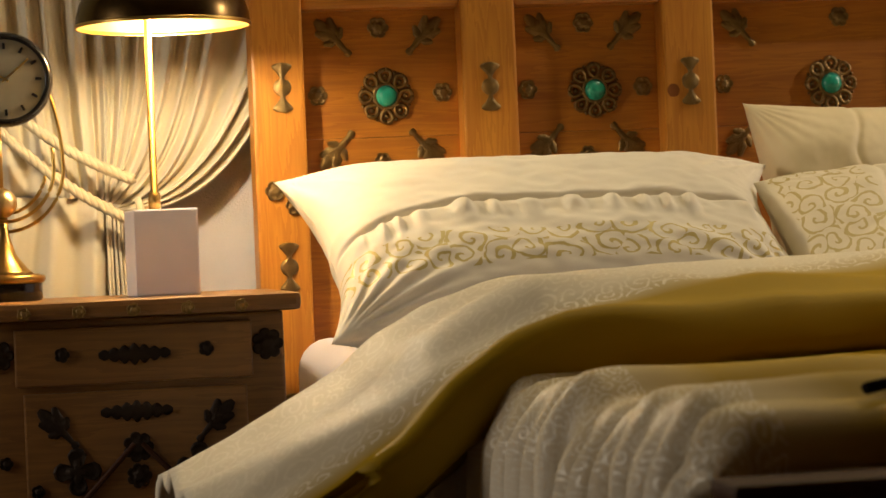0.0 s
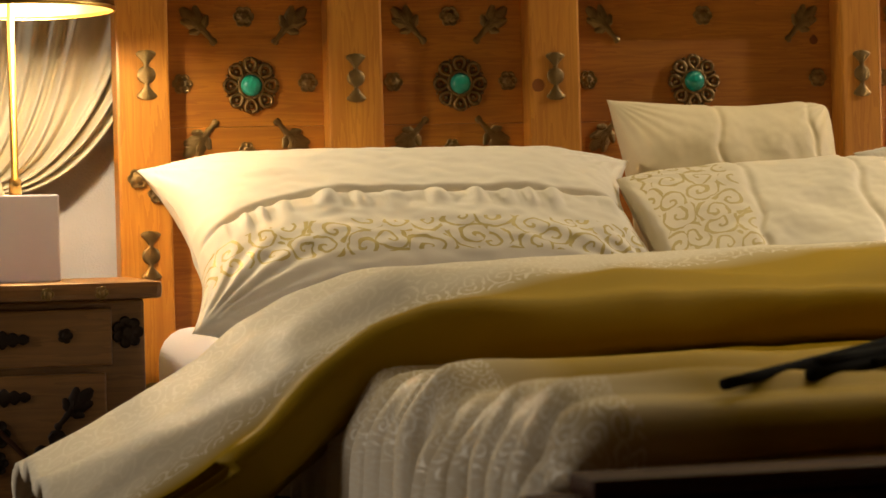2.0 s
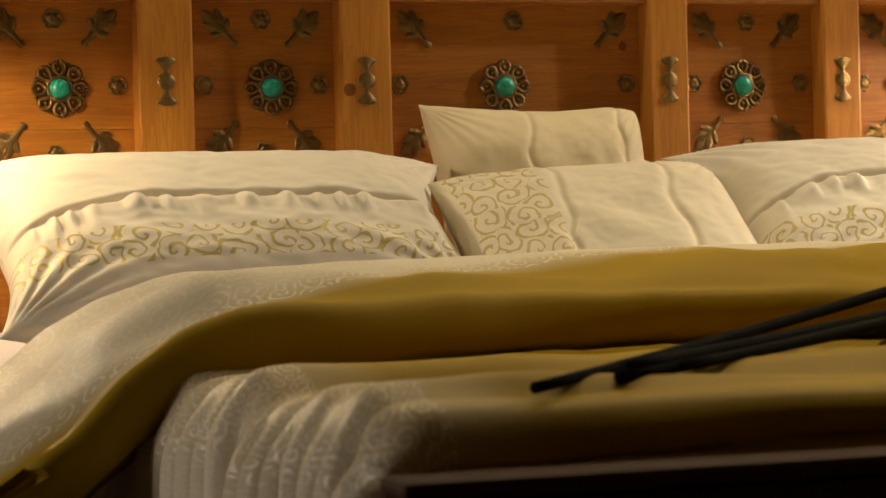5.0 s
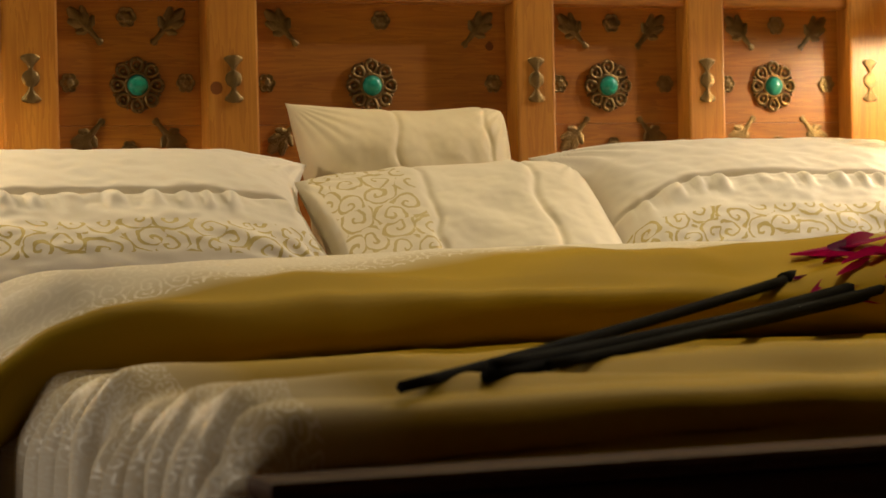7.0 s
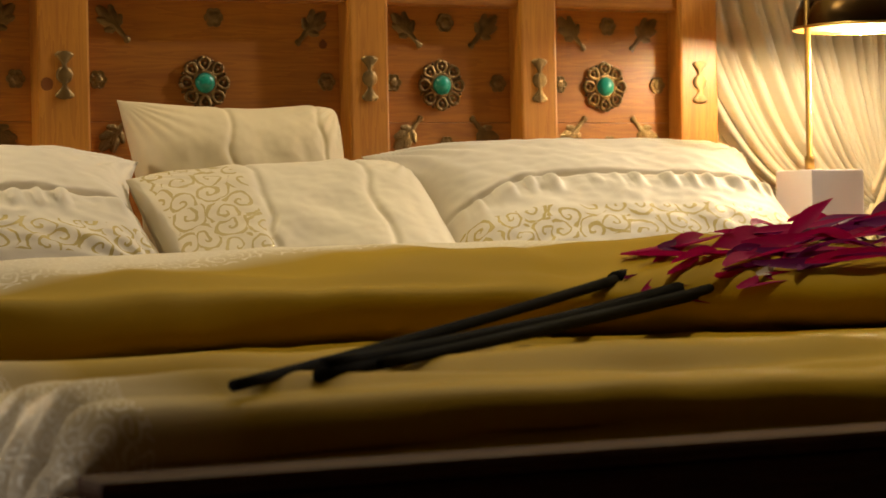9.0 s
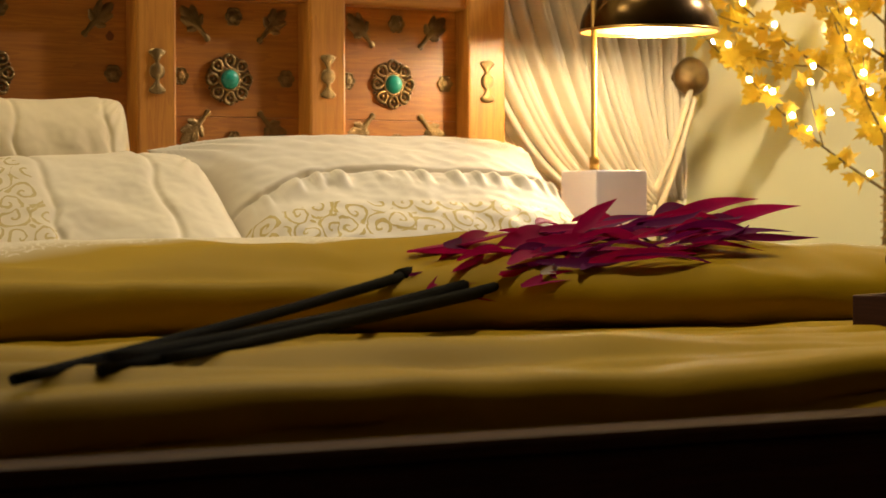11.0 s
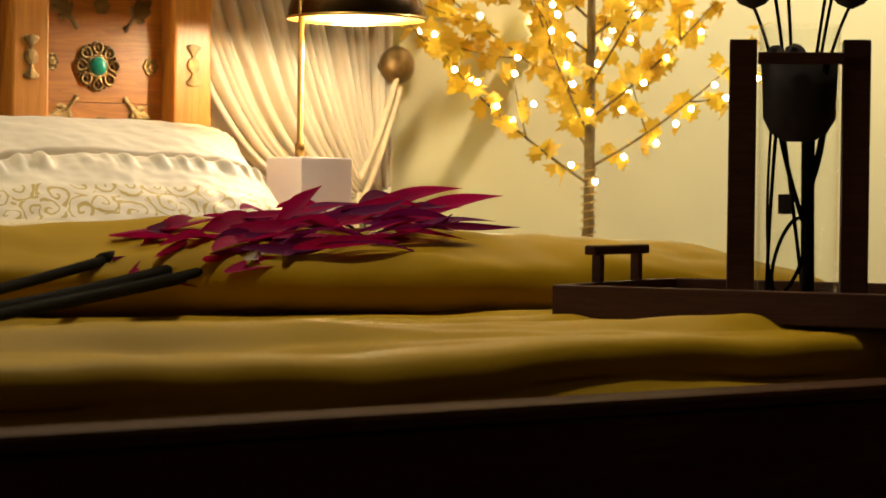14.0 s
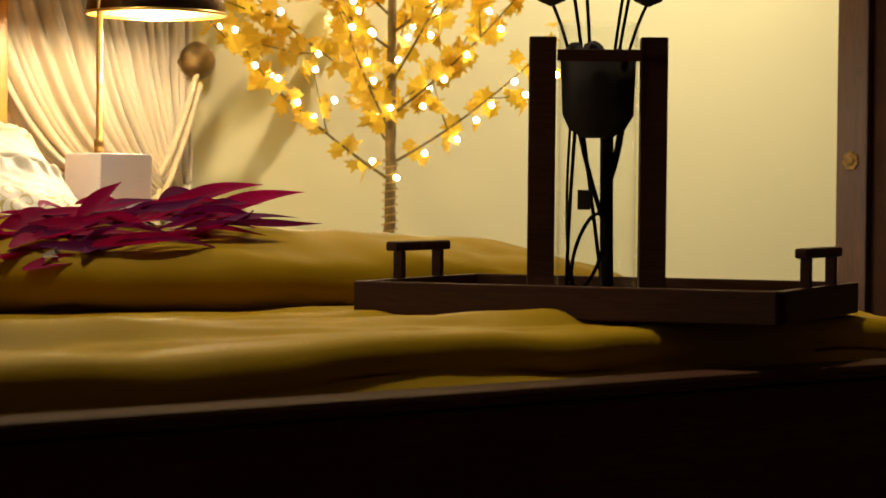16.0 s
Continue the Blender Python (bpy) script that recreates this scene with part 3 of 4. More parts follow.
# ---- pillows ----
def pillow(name, label, mat, w, h, t, m, seams=(), pinch=0.10, side=False, seed=1, category="pillow", group="", slump=0.0):
    """A stuffed case: two bulging sides that meet in a flat flange, ears at the corners, a gathered seam."""
    def surf(sign):
        def f(u, v):
            a, b = 2 * u - 1, 2 * v - 1
            bulge = (max(0, 1 - abs(a) ** 3.2) * max(0, 1 - abs(b) ** 2.6)) ** 0.52
            x = a * w / 2 * (1 - pinch * (1 - b * b) * abs(a) ** 3 * 0.9)
            y = b * h / 2 * (1 - pinch * (1 - a * a) * abs(b) ** 3 * 0.7)
            if side:
                # soft rounded corners
                k = 1 - (0.10 if a > 0 else 0.015) * (abs(a) * abs(b)) ** 4
                x, y = x * k, y * k
            x += slump * max(0.0, -b) * (1 - a) / 2
            z = sign * t / 2 * bulge
            z += 0.006 * nz(a * 3 + seed, b * 3, sign) * (0.3 + bulge)
            soft = 0.4 if side else 1.0
            z += soft * bulge * (0.0022 * nz(a * 14, b * 14, seed) + 0.0035 * nz(a * 6 + b * 5, b * 3 - a, seed + 5))
            # creases running out of the corners
            c = math.hypot(1 - abs(a), 1 - abs(b))
            z += sign * (0.0015 if side else 0.0035) * math.sin(26 * math.atan2(1 - abs(b), 1 - abs(a) + 1e-4)) * sm(0.9, 0.25, c) * sm(0.0, 0.2, c)
            for seam in (seams if sign > 0 else ()):
                k = (b - seam + 0.16 * sm(-0.35, -0.95, a) - 0.03 * nz(a * 2, seed)) if not side else (a - seam - 0.07 * nz(b * 4, seed + seam) - 0.10 * b)
                along = a if not side else b
                z -= (0.015 if not side else 0.006) * math.exp(-(k / (0.022 if not side else 0.030)) ** 2) * (bulge ** 0.5)
                if not side:
                    tuck = max(0.0, math.sin(along * 46 + 9 * nz(along * 3, seed))) ** 0.7 + 0.5 * nz(along * 9, seed)
                    z += 0.012 * tuck * math.exp(-((k + 0.10) / 0.10) ** 2) * (0.75 + 0.7 * nz(along * 4, seed + 3)) * sm(1.0, 0.8, abs(a))
                else:
                    z += 0.004 * math.exp(-((k + 0.10) / 0.10) ** 2)
            return (x, y, z)
        return f
    bm = grid(180, 130, surf(1))
    grid(180, 130, surf(-1), bm)
    bmesh.ops.remove_doubles(bm, verts=bm.verts, dist=0.0004)
    bmesh.ops.recalc_face_normals(bm, faces=bm.faces)
    if side:
        lay = bm.loops.layers.uv.verify()
        for f in bm.faces:
            for l in f.loops:
                l[lay].uv = (l[lay].uv[1], l[lay].uv[0])
    p = part(name, bm, mat, smooth=True)
    p.matrix_basis = m
    return tagged(p, label, category, group)


def lean(x, y, z, tilt, yaw=0, roll=0):
    """Upright pillow leaning back: its foot at x, y, z."""
    return pose(x, y, z, 0, 0, yaw) @ pose(0, 0, 0, 90 - tilt) @ pose(0, 0, 0, 0, 0, roll)


pillow("pillow", "cream satin pillow with a gathered seam and gold scroll border", SATIN, 0.79, 0.407, 0.205,
       lean(-0.60, -0.34, 0.676, 54, 0), seams=(-0.02,), pinch=0.17, seed=2, group="bed pillows", slump=0.036)
pillow("pillow", "cream satin pillow with a gathered seam and gold scroll border", SATIN, 0.76, 0.42, 0.21,
       lean(0.565, -0.34, 0.679, 54, 0), seams=(0.05,), pinch=0.16, seed=9, group="bed pillows")
pillow("cushion", "square cream satin cushion leaning on the headboard", PLAIN, 0.405, 0.408, 0.18,
       lean(-0.015, -0.16, 0.708, 18, 0), seams=(-0.25, 0.60), side=True, pinch=0.16, seed=4, category="cushion", group="scatter cushions")
pillow("cushion", "cream satin cushion with a gold scroll end panel", SATIN_SIDE, 0.50, 0.34, 0.15,
       lean(-0.015, -0.42, 0.66, 46, 0, 4), seams=(-0.36, 0.42), side=True, pinch=0.06, seed=6, category="cushion", group="scatter cushions")


# ---- nightstands ----
def nightstand(x, y, label):
    n = thing("nightstand", label, "nightstand", pose(x, y, 0), group="nightstands")
    part("top", slab(-0.235, 0.235, -0.20, 0.20, 0.607, 0.632, bevel=0.008), STAND_WOOD, n)
    part("body", slab(-0.212, 0.212, -0.165, 0.18, 0.06, 0.606, bevel=0.004), STAND_WOOD, n)
    dr = part("drawer_front", slab(-0.165, 0.165, -0.178, -0.166, 0.515, 0.595, bevel=0.003), STAND_WOOD, n)
    do = part("door", slab(-0.155, 0.155, -0.180, -0.166, 0.10, 0.505, bevel=0.003), STAND_WOOD, n)
    face = pose(0, 0, 0, 90)
    def mount(bm, xx, zz, par=n, yy=-0.1805, name="iron_mount"):
        part(name, bm, IRON, par, smooth=True, at=pose(xx, yy, zz) @ face)
    def strap(length):
        return relief([(-length / 2, 0), (0, 0), (length / 2, 0)], lambda t: (0.006 + 0.010 * (1 - abs(2 * t - 1))) * (0.55 + 0.45 * abs(math.cos(7 * math.pi * (t - 0.5)))), 0.004)
    def cross():
        return petal_disc(0.034, 4, 0.004, 0.62)
    mount(strap(0.10), 0, 0.555)
    mount(strap(0.10), 0, 0.475)
    mount(petal_disc(0.011, 5, 0.004), 0.10, 0.558)
    mount(petal_disc(0.011, 5, 0.004), -0.10, 0.558)
    mount(petal_disc(0.023, 7, 0.004), 0.188, 0.560, yy=-0.166)
    mount(petal_disc(0.023, 7, 0.004), -0.188, 0.560, yy=-0.166)
    for s in (-1, 1):
        part("iron_mount", flourish(bmesh.new(), 0.034, 0.004, -s), IRON, n, "black iron corner bracket", smooth=True,
             at=pose(s * 0.118, -0.1805, 0.468) @ face @ Matrix.Diagonal((1, -1, 1, 1)))
        mount(cross(), s * 0.085, 0.395)
        mount(petal_disc(0.010, 5, 0.004), s * 0.182, 0.41, yy=-0.166)
        mount(petal_disc(0.010, 5, 0.004), s * 0.14, 0.37)
        part("moulding", tube([(s * 0.005, -0.183, 0.43), (s * 0.13, -0.183, 0.30)], 0.004), OAK_DARK, do)
        for k in (-1, 1):
            part("foot", slab(s * 0.18 - 0.025, s * 0.18 + 0.025, k * 0.14 - 0.02, k * 0.14 + 0.02, 0, 0.06, bevel=0.004), STAND_WOOD, n)
    mount(petal_disc(0.022, 7, 0.004), 0, 0.425)
    mount(petal_disc(0.018, 7, 0.004), 0, 0.385)
    for k in (-2, -1, 0, 1, 2):
        part("edge_stud", petal_disc(0.010, 5, 0.003), BRASS_OLD, n, smooth=True, at=pose(k * 0.075, -0.2005, 0.617) @ face)
    return n


nightstand(-1.23, -0.28, "pine nightstand with black iron mounts beside the bed")
nightstand(1.205, -0.27, "pine nightstand behind the far side of the bed")


# ---- lamps ----
def table_lamp(base, shade, w, h, turn, shift, label):
    l = thing("table_lamp", label, "lamp", pose(base[0], base[1], 0.632), group="bedside lamps")
    part("base", slab(-w / 2, w / 2, -w / 2, w / 2, 0, h, bevel=0.003, m=pose(shift, 0, 0, 0, 0, turn)), MARBLE, l, "white marble block")
    part("stem", lathe([(0.009, h), (0.009, h + 0.024), (0.0055, h + 0.026), (0.0055, 0.47)], 16), BRASS_STEM, l, "slim brass stem", smooth=True)
    sx, sy = shade[0] - base[0], shade[1] - base[1]
    R, z0 = 0.128, 0.395
    n = 10
    prof = [(R * math.cos(a), z0 + 0.105 * math.sin(a)) for a in (math.pi / 2 * k / n for k in range(n + 1))]
    outer = part("shade", lathe([(r, z) for r, z in prof[:-1]] + [(0.002, prof[-1][1])], 48, m=pose(sx, sy, 0)), BRONZE, l, "dark bronze dome shade", smooth=True)
    inner = lathe([(r * 0.985, z - 0.0015) for r, z in prof[:-1]] + [(0.002, prof[-1][1] - 0.003)], 48, m=pose(sx, sy, 0))
    bm = bmesh.new()
    bm.from_mesh(outer.data)
    bmesh.ops.delete(bm, geom=[f for f in bm.faces if len(f.verts) > 6], context="FACES_ONLY")
    bm.to_mesh(outer.data)
    bm.free()
    cap = [f for f in inner.faces if len(f.verts) > 6]
    bmesh.ops.delete(inner, geom=cap, context="FACES_ONLY")
    part("shade_lining", inner, BRASS_IN, outer, "brass lining", smooth=True)
    part("rim", lathe([(R * 0.98, z0 - 0.002), (R * 1.008, z0 - 0.002), (R * 1.008, z0 + 0.003), (R * 0.98, z0 + 0.003), (R * 0.98, z0 - 0.002)], 48, m=pose(sx, sy, 0)), BRASS, outer, "thin brass rim", smooth=True)
    part("arm", tube([(0, 0, 0.465), (sx * 0.5, sy * 0.5, 0.485), (sx, sy, 0.485)], 0.004), BRASS, l)
    return l


table_lamp(LAMP_L, SHADE_L, 0.094, 0.126, 6, 0.008, "lit dome table lamp on a white marble block")
table_lamp(LAMP_R, SHADE_R, 0.112, 0.139, 0, 0.021, "lit dome table lamp on a white marble block")


# ---- curtains ----
def curtain(s, label):
    """A drape pulled aside: it falls from the rod, sweeps to the tie, and hangs on below it. s: side of the bed."""
    gx, gz = (-1.24, 0.785) if s < 0 else (1.45, 0.71)
    c = thing("curtain", label, "curtain", group="window drapes")
    span, low, rise = (0.86, 0.10, 0.42) if s < 0 else (0.74, 0.10, 0.66)

    def gather(u):
        """Where the cloth passes the tie: the outer part hangs straight beside it."""
        if s < 0:
            return gx + s * (0.05 * (u - 0.5) + 0.20 * sm(0.5, 1.0, u) * u)
        return gx + s * 0.115 * (u - 0.42)

    def upper(u, v):
        xt = s * (0.78 + span * u)
        fan = 1 - u
        p0 = Vector((xt, 0, 2.45))
        p1 = Vector((xt - s * 0.02, 0, gz + 0.06 + rise * u - low * fan))
        if s < 0:
            p1.x += (gather(u) - p1.x) * 0.85 * sm(0.45, 0.9, u)
        p2 = Vector((gather(u), 0, gz + 0.030 * (u - 0.5)))
        p = p0 * (1 - v) ** 2 + p1 * 2 * v * (1 - v) + p2 * v * v
        amp = (0.020 * (1 - v) ** 0.7 + 0.013) * (0.7 + 0.5 * nz(u * 9, 3 * s))
        ph = 2 * math.pi * (14 * u + 0.9 * nz(u * 6, v * 1.6, s))
        d = amp * (math.sin(ph) + 0.40 * math.sin(2.3 * ph + 1) + 0.5 * nz(u * 30, v * 5, 4))
        return (p.x, 0.125 + d, p.z + 0.25 * d)

    def lower(u, v):
        spread = 1 + 0.35 * sm(0, 0.5, v)
        x = gx + (gather(u) - gx) * spread
        ph = 2 * math.pi * (8 * u + 0.4 * nz(u * 5, v, s))
        return (x, 0.125 + (0.014 + 0.02 * v) * math.sin(ph), gz + 0.03 * (u - 0.5) - 0.66 * v)

    thicken(part("drape", grid(240, 60, upper), DRAPE, c, "swept cream cotton drape with deep folds", smooth=True), 0.003)
    thicken(part("drape_tail", grid(110, 24, lower), DRAPE, c, smooth=True), 0.003)

    def linen(u, v):
        return (s * (0.70 + 0.78 * u), 0.196 + 0.003 * math.sin(30 * u + nz(u * 4, v * 3)), 0.04 + 2.4 * v)
    li = thing("linen_blind", "plain white linen blind hanging behind the drape", "blind", group="linen blinds")
    thicken(part("cloth", grid(40, 6, linen), LINEN, li, smooth=True), 0.003)
    part("bottom_bar", slab(min(s * 0.70, s * 1.48), max(s * 0.70, s * 1.48), 0.188, 0.206, 0.015, 0.038, bevel=0.003), LINEN, li)
    # twisted rope tie from the wall boss round the gathers
    kx, kz = (-1.44, 0.985) if s < 0 else (1.495, 0.973)
    rope = thing("rope_tie", "twisted cream cotton rope holding the drape aside", "tieback", group="rope ties")
    for k, (dz0, dz1, dx) in enumerate(((0.0, 0.03, 0.0), (-0.05, -0.045, 0.012))):
        for tw in range(3):
            pts = []
            for i in range(61):
                t = i / 60
                x = kx + (gx - s * (0.045 + dx) - kx) * t
                z = kz + dz0 + (gz + dz1 - kz - dz0) * t - 0.02 * math.sin(math.pi * t)
                y = 0.055 + 0.01 * t
                a = t * 46 + tw * 2.094
                pts.append((x + 0.004 * math.cos(a) * 0.6, y + 0.005 * math.cos(a), z + 0.005 * math.sin(a)))
            part("strand", tube(pts, 0.0056, 6), ROPE, rope, smooth=True)
    for k in (0, 1):
        part("tassel_cord", tube(bez((gx - s * 0.05, 0.06, gz), (gx - s * 0.075, 0.055, gz - 0.08), (gx - s * 0.05 + 0.02 * k, 0.06, gz - 0.17), 10), 0.006, 8), ROPE, rope, smooth=True)
    kn = thing("curtain_holdback", "round brass curtain holdback fixed to the wall", "holdback", pose(kx, 0.0 if s < 0 else 0.065, kz), group="brass holdbacks")
    part("knob", lathe([(0.001, 0.0), (0.022, 0.004), (0.035, 0.016), (0.040, 0.030), (0.035, 0.046), (0.018, 0.052), (0.012, 0.07), (0.012, 0.215 if s < 0 else 0.150)], 32, m=pose(0, -0.03, 0, -90)), BRASS_OLD, kn, smooth=True)


curtain(-1, "cream drape tied back beside the headboard and clock")
curtain(1, "cream drape tied back beside the headboard and light tree")


# ---- clock on the nightstand ----
def clock():
    c = thing("mantel_clock", "round clock in gold rings on a black plinth", "clock", pose(-1.405, -0.24, 0.632))
    part("plinth", lathe([(0.052, 0), (0.055, 0.004), (0.055, 0.026), (0.050, 0.032)], 32), BLACK, c, "black round plinth", smooth=True)
    part("plinth_rim", lathe([(0.056, 0.026), (0.060, 0.030), (0.060, 0.036), (0.050, 0.040)], 32), BRASS, c, smooth=True)
    part("foot", lathe([(0.048, 0.036), (0.036, 0.046), (0.018, 0.070), (0.009, 0.100), (0.008, 0.125)], 28), BRASS, c, "flared gold foot", smooth=True)
    part("ball", lathe([(0.0005, 0.122)] + [(0.023 * math.sin(a), 0.145 - 0.023 * math.cos(a)) for a in (math.pi * k / 12 for k in range(1, 12))] + [(0.0005, 0.168)], 24), BRASS_IN, c, "gold ball", smooth=True)
    for k, (r, a0, a1) in enumerate(((0.074, -110, 12), (0.088, -110, 62), (0.062, -110, -8))):
        pts = [(0.004 + r * math.cos(math.radians(a)), -0.012 + 0.012 * k, 0.195 + 1.05 * r * math.sin(math.radians(a)) + (0.10 if a > 0 else 0.10) * max(0, a) / 62) for a in range(a0, a1 + 1, 4)]
        part("ring", tube(pts, 0.0028, 8), BRASS, c, "curved gold band", smooth=True)
        pts = [(-x + 0.008, y, z) for x, y, z in pts]
        part("ring", tube(pts, 0.0028, 8), BRASS, c, "curved gold band", smooth=True)
    face = pose(0.012, -0.03, 0.325, 90, 0, 4)
    case = part("case", lathe([(0.060, -0.022), (0.068, -0.018), (0.070, 0.0), (0.066, 0.010), (0.060, 0.012), (0.058, 0.006)], 48), BLACK, c, "black clock case", smooth=True, at=face)
    dial = part("dial", lathe([(0.001, 0.004), (0.0585, 0.004), (0.0585, 0.001)], 48), DIAL, c, "pale worn dial", at=face @ pose(0, 0, 0.0035))
    for k in range(12):
        a = 2 * math.pi * k / 12
        part("hour_mark", slab(-0.0018, 0.0018, 0.044, 0.053, 0.0045, 0.0062, bevel=0, m=pose(0, 0, 0, 0, 0, math.degrees(a))), BLACK, dial)
    for ang, ln in ((-50, 0.045), (60, 0.030)):
        part("clock_hand", slab(-0.0014, 0.0014, -0.006, ln, 0.0066, 0.0078, bevel=0, m=pose(0, 0, 0, 0, 0, ang)), BRASS, dial)
    part("strut", tube([(0, 0.0, 0.16), (0.0, 0.012, 0.27)], 0.004), BRASS, c, smooth=True)


clock()


# ---- light tree ----
def leaf_shape(bm, m, size, rng):
    """A maple leaf: seven uneven points, folded along its rib, its tips drooping."""
    fold, droop = rng.uniform(0.1, 0.5), rng.uniform(0.0, 0.25)
    outline = ((0, -0.42), (0.16, -0.30), (0.40, -0.34), (0.34, -0.10), (0.56, 0.10), (0.30, 0.16), (0.32, 0.40), (0.13, 0.32), (0, 0.66))
    left = [(-x, y) for x, y in reversed(outline[1:-1])]
    c = bm.verts.new(m @ Vector((0, 0, 0)))
    ring = []
    for x, y in (*outline, *left):
        x, y = x * size * rng.uniform(0.85, 1.15), y * size * rng.uniform(0.85, 1.15)
        ring.append(bm.verts.new(m @ Vector((x, y, fold * abs(x) - droop * (x * x + y * y) / size))))
    for k in range(len(ring)):
        bm.faces.new((c, ring[k], ring[(k + 1) % len(ring)]))


def light_tree():
    rng = random.Random(11)
    bx, by = 1.86, -0.12
    t = thing("light_tree", "artificial tree with golden leaves and lit fairy bulbs", "tree", pose(bx, by, 0))
    part("foot_plate", lathe([(0.13, 0), (0.13, 0.012), (0.02, 0.02)], 32), BARK, t, smooth=True)
    trunk = tube([(0.003 * nz(k * 0.7, 3), 0.003 * nz(k * 0.7, 9), 0.015 + 1.735 * k / 60) for k in range(61)], 0.0155, 10, taper=0.35)
    for q in trunk.verts:
        k = 1 + 0.28 * nz(q.co.x * 60, q.co.y * 60, q.co.z * 34)
        q.co.x, q.co.y = q.co.x * k, q.co.y * k
    trunk = part("trunk", trunk, BARK, t, "knotty golden brown trunk wound with wire", smooth=True)
    part("wire", tube([((0.0165 + 0.002 * nz(k * 0.2, 1)) * math.cos(k * 0.6), (0.0165 + 0.002 * nz(k * 0.2, 5)) * math.sin(k * 0.6), 0.3 + 0.0016 * k) for k in range(300)], 0.0012, 4), BRASS, trunk, "thin gold wire", smooth=True)
    foliage = bmesh.new()
    bead = bmesh.new()
    bmesh.ops.create_icosphere(bead, subdivisions=1, radius=0.0066)
    first = part("fairy_bulb", bead, BULB, t, "glowing warm fairy bulb", smooth=True, at=pose(0, -0.02, 0.74))
    tw = bmesh.new()

    def rand_turn():
        return pose(0, 0, 0, rng.uniform(0, 360), rng.uniform(0, 360), rng.uniform(0, 360))

    def bulb(p):
        b = new("fairy_bulb", first.data)
        b.parent, b.matrix_basis = t, Matrix.Translation(p)

    def bough(p0, d, length, lvl):
        d = d.normalized()
        end = p0 + d * length + Vector((0, 0, 0.04 * length))
        mid = (p0 + end) / 2 + Vector((0, 0, -0.09 * length))
        pts = bez(p0, mid, end, 20)
        if lvl == 0:
            part("branch", tube(pts, 0.0032, 6, taper=0.4), BARK, t, smooth=True)
        else:
            tube(pts, 0.002, 5, tw, taper=0.5)
        # each node of the garland: a bulb with a tuft of leaves round it
        n = max(2, int(length / 0.062))
        for k in range(1, n + 1):
            p = pts[min(20, round(20 * k / n))] + Vector([rng.uniform(-0.012, 0.012) for _ in range(3)])
            if rng.random() < 0.62:
                bulb(p + Vector((rng.uniform(-0.018, 0.01), -0.030, rng.uniform(-0.01, 0.012))))
            for _n in range(rng.choice((3, 3, 4, 5))):
                q = p + Vector([rng.uniform(-0.024, 0.024) for _ in range(3)])
                leaf_shape(foliage, Matrix.Translation(q) @ rand_turn(), rng.uniform(0.034, 0.056), rng)
        if lvl == 0:
            for k in (7, 12):
                sd = Vector([rng.uniform(-0.8, 0.8) for _ in range(3)]) + d + Vector((0, 0, 0.25))
                bough(pts[k], sd, length * rng.uniform(0.30, 0.45), 1)

    z = 0.735
    for k in range(30):
        a = k * 2.4 + 2.7
        up = 0.60 + 0.40 * rng.random()
        ln = (0.50 if z < 1.15 else 0.50 - 0.45 * (z - 1.15)) * rng.uniform(0.85, 1.1)
        bough(Vector((0, 0, z)), Vector((math.cos(a), math.sin(a), up)), max(0.15, ln), 0)
        z += 0.034
    part("twig", tw, BARK, t, smooth=True)["kind"] = "stuff"
    f = part("foliage", foliage, GOLD_LEAF, t, "golden fabric maple leaves")
    f["kind"] = "stuff"


light_tree()


# ---- flowers on the bed ----
def blade(length, width, curl, sway=0.0, n=11):
    """A long pointed leaf, creased along its rib, bending and swaying as it runs."""
    bm = bmesh.new()
    rows = []
    for i in range(n + 1):
        t = i / n
        w = width * 1.25 * math.sin(math.pi * min(1, t * 0.93 + 0.07)) * (1 - 0.55 * t) + 0.0004
        a = curl * t
        x = length * t * math.cos(a * 0.5)
        y = length * 0.12 * sway * math.sin(math.pi * t)
        z = length * t * math.sin(a * 0.5)
        rows.append([bm.verts.new((x, y - w / 2, z + 0.22 * w)), bm.verts.new((x, y, z)), bm.verts.new((x, y + w / 2, z + 0.22 * w))])
    for a, b in zip(rows, rows[1:]):
        for k in (0, 1):
            bm.faces.new((a[k], a[k + 1], b[k + 1], b[k]))
    return bm


def on_roll(x, a, lift):
    """A point over the folded duvet's round front, a: angle round the roll, lift: height off the cloth."""
    yc = -1.10 - 0.06 * (x + 0.8)
    sn = math.sin(a)
    return Vector((x, yc + (0.30 + lift * 0.8) * math.cos(a), 0.596 + (0.062 * sn ** 0.8 if sn > 0 else 0.046 * sn) + lift * (0.5 + 0.5 * max(0.0, sn))))


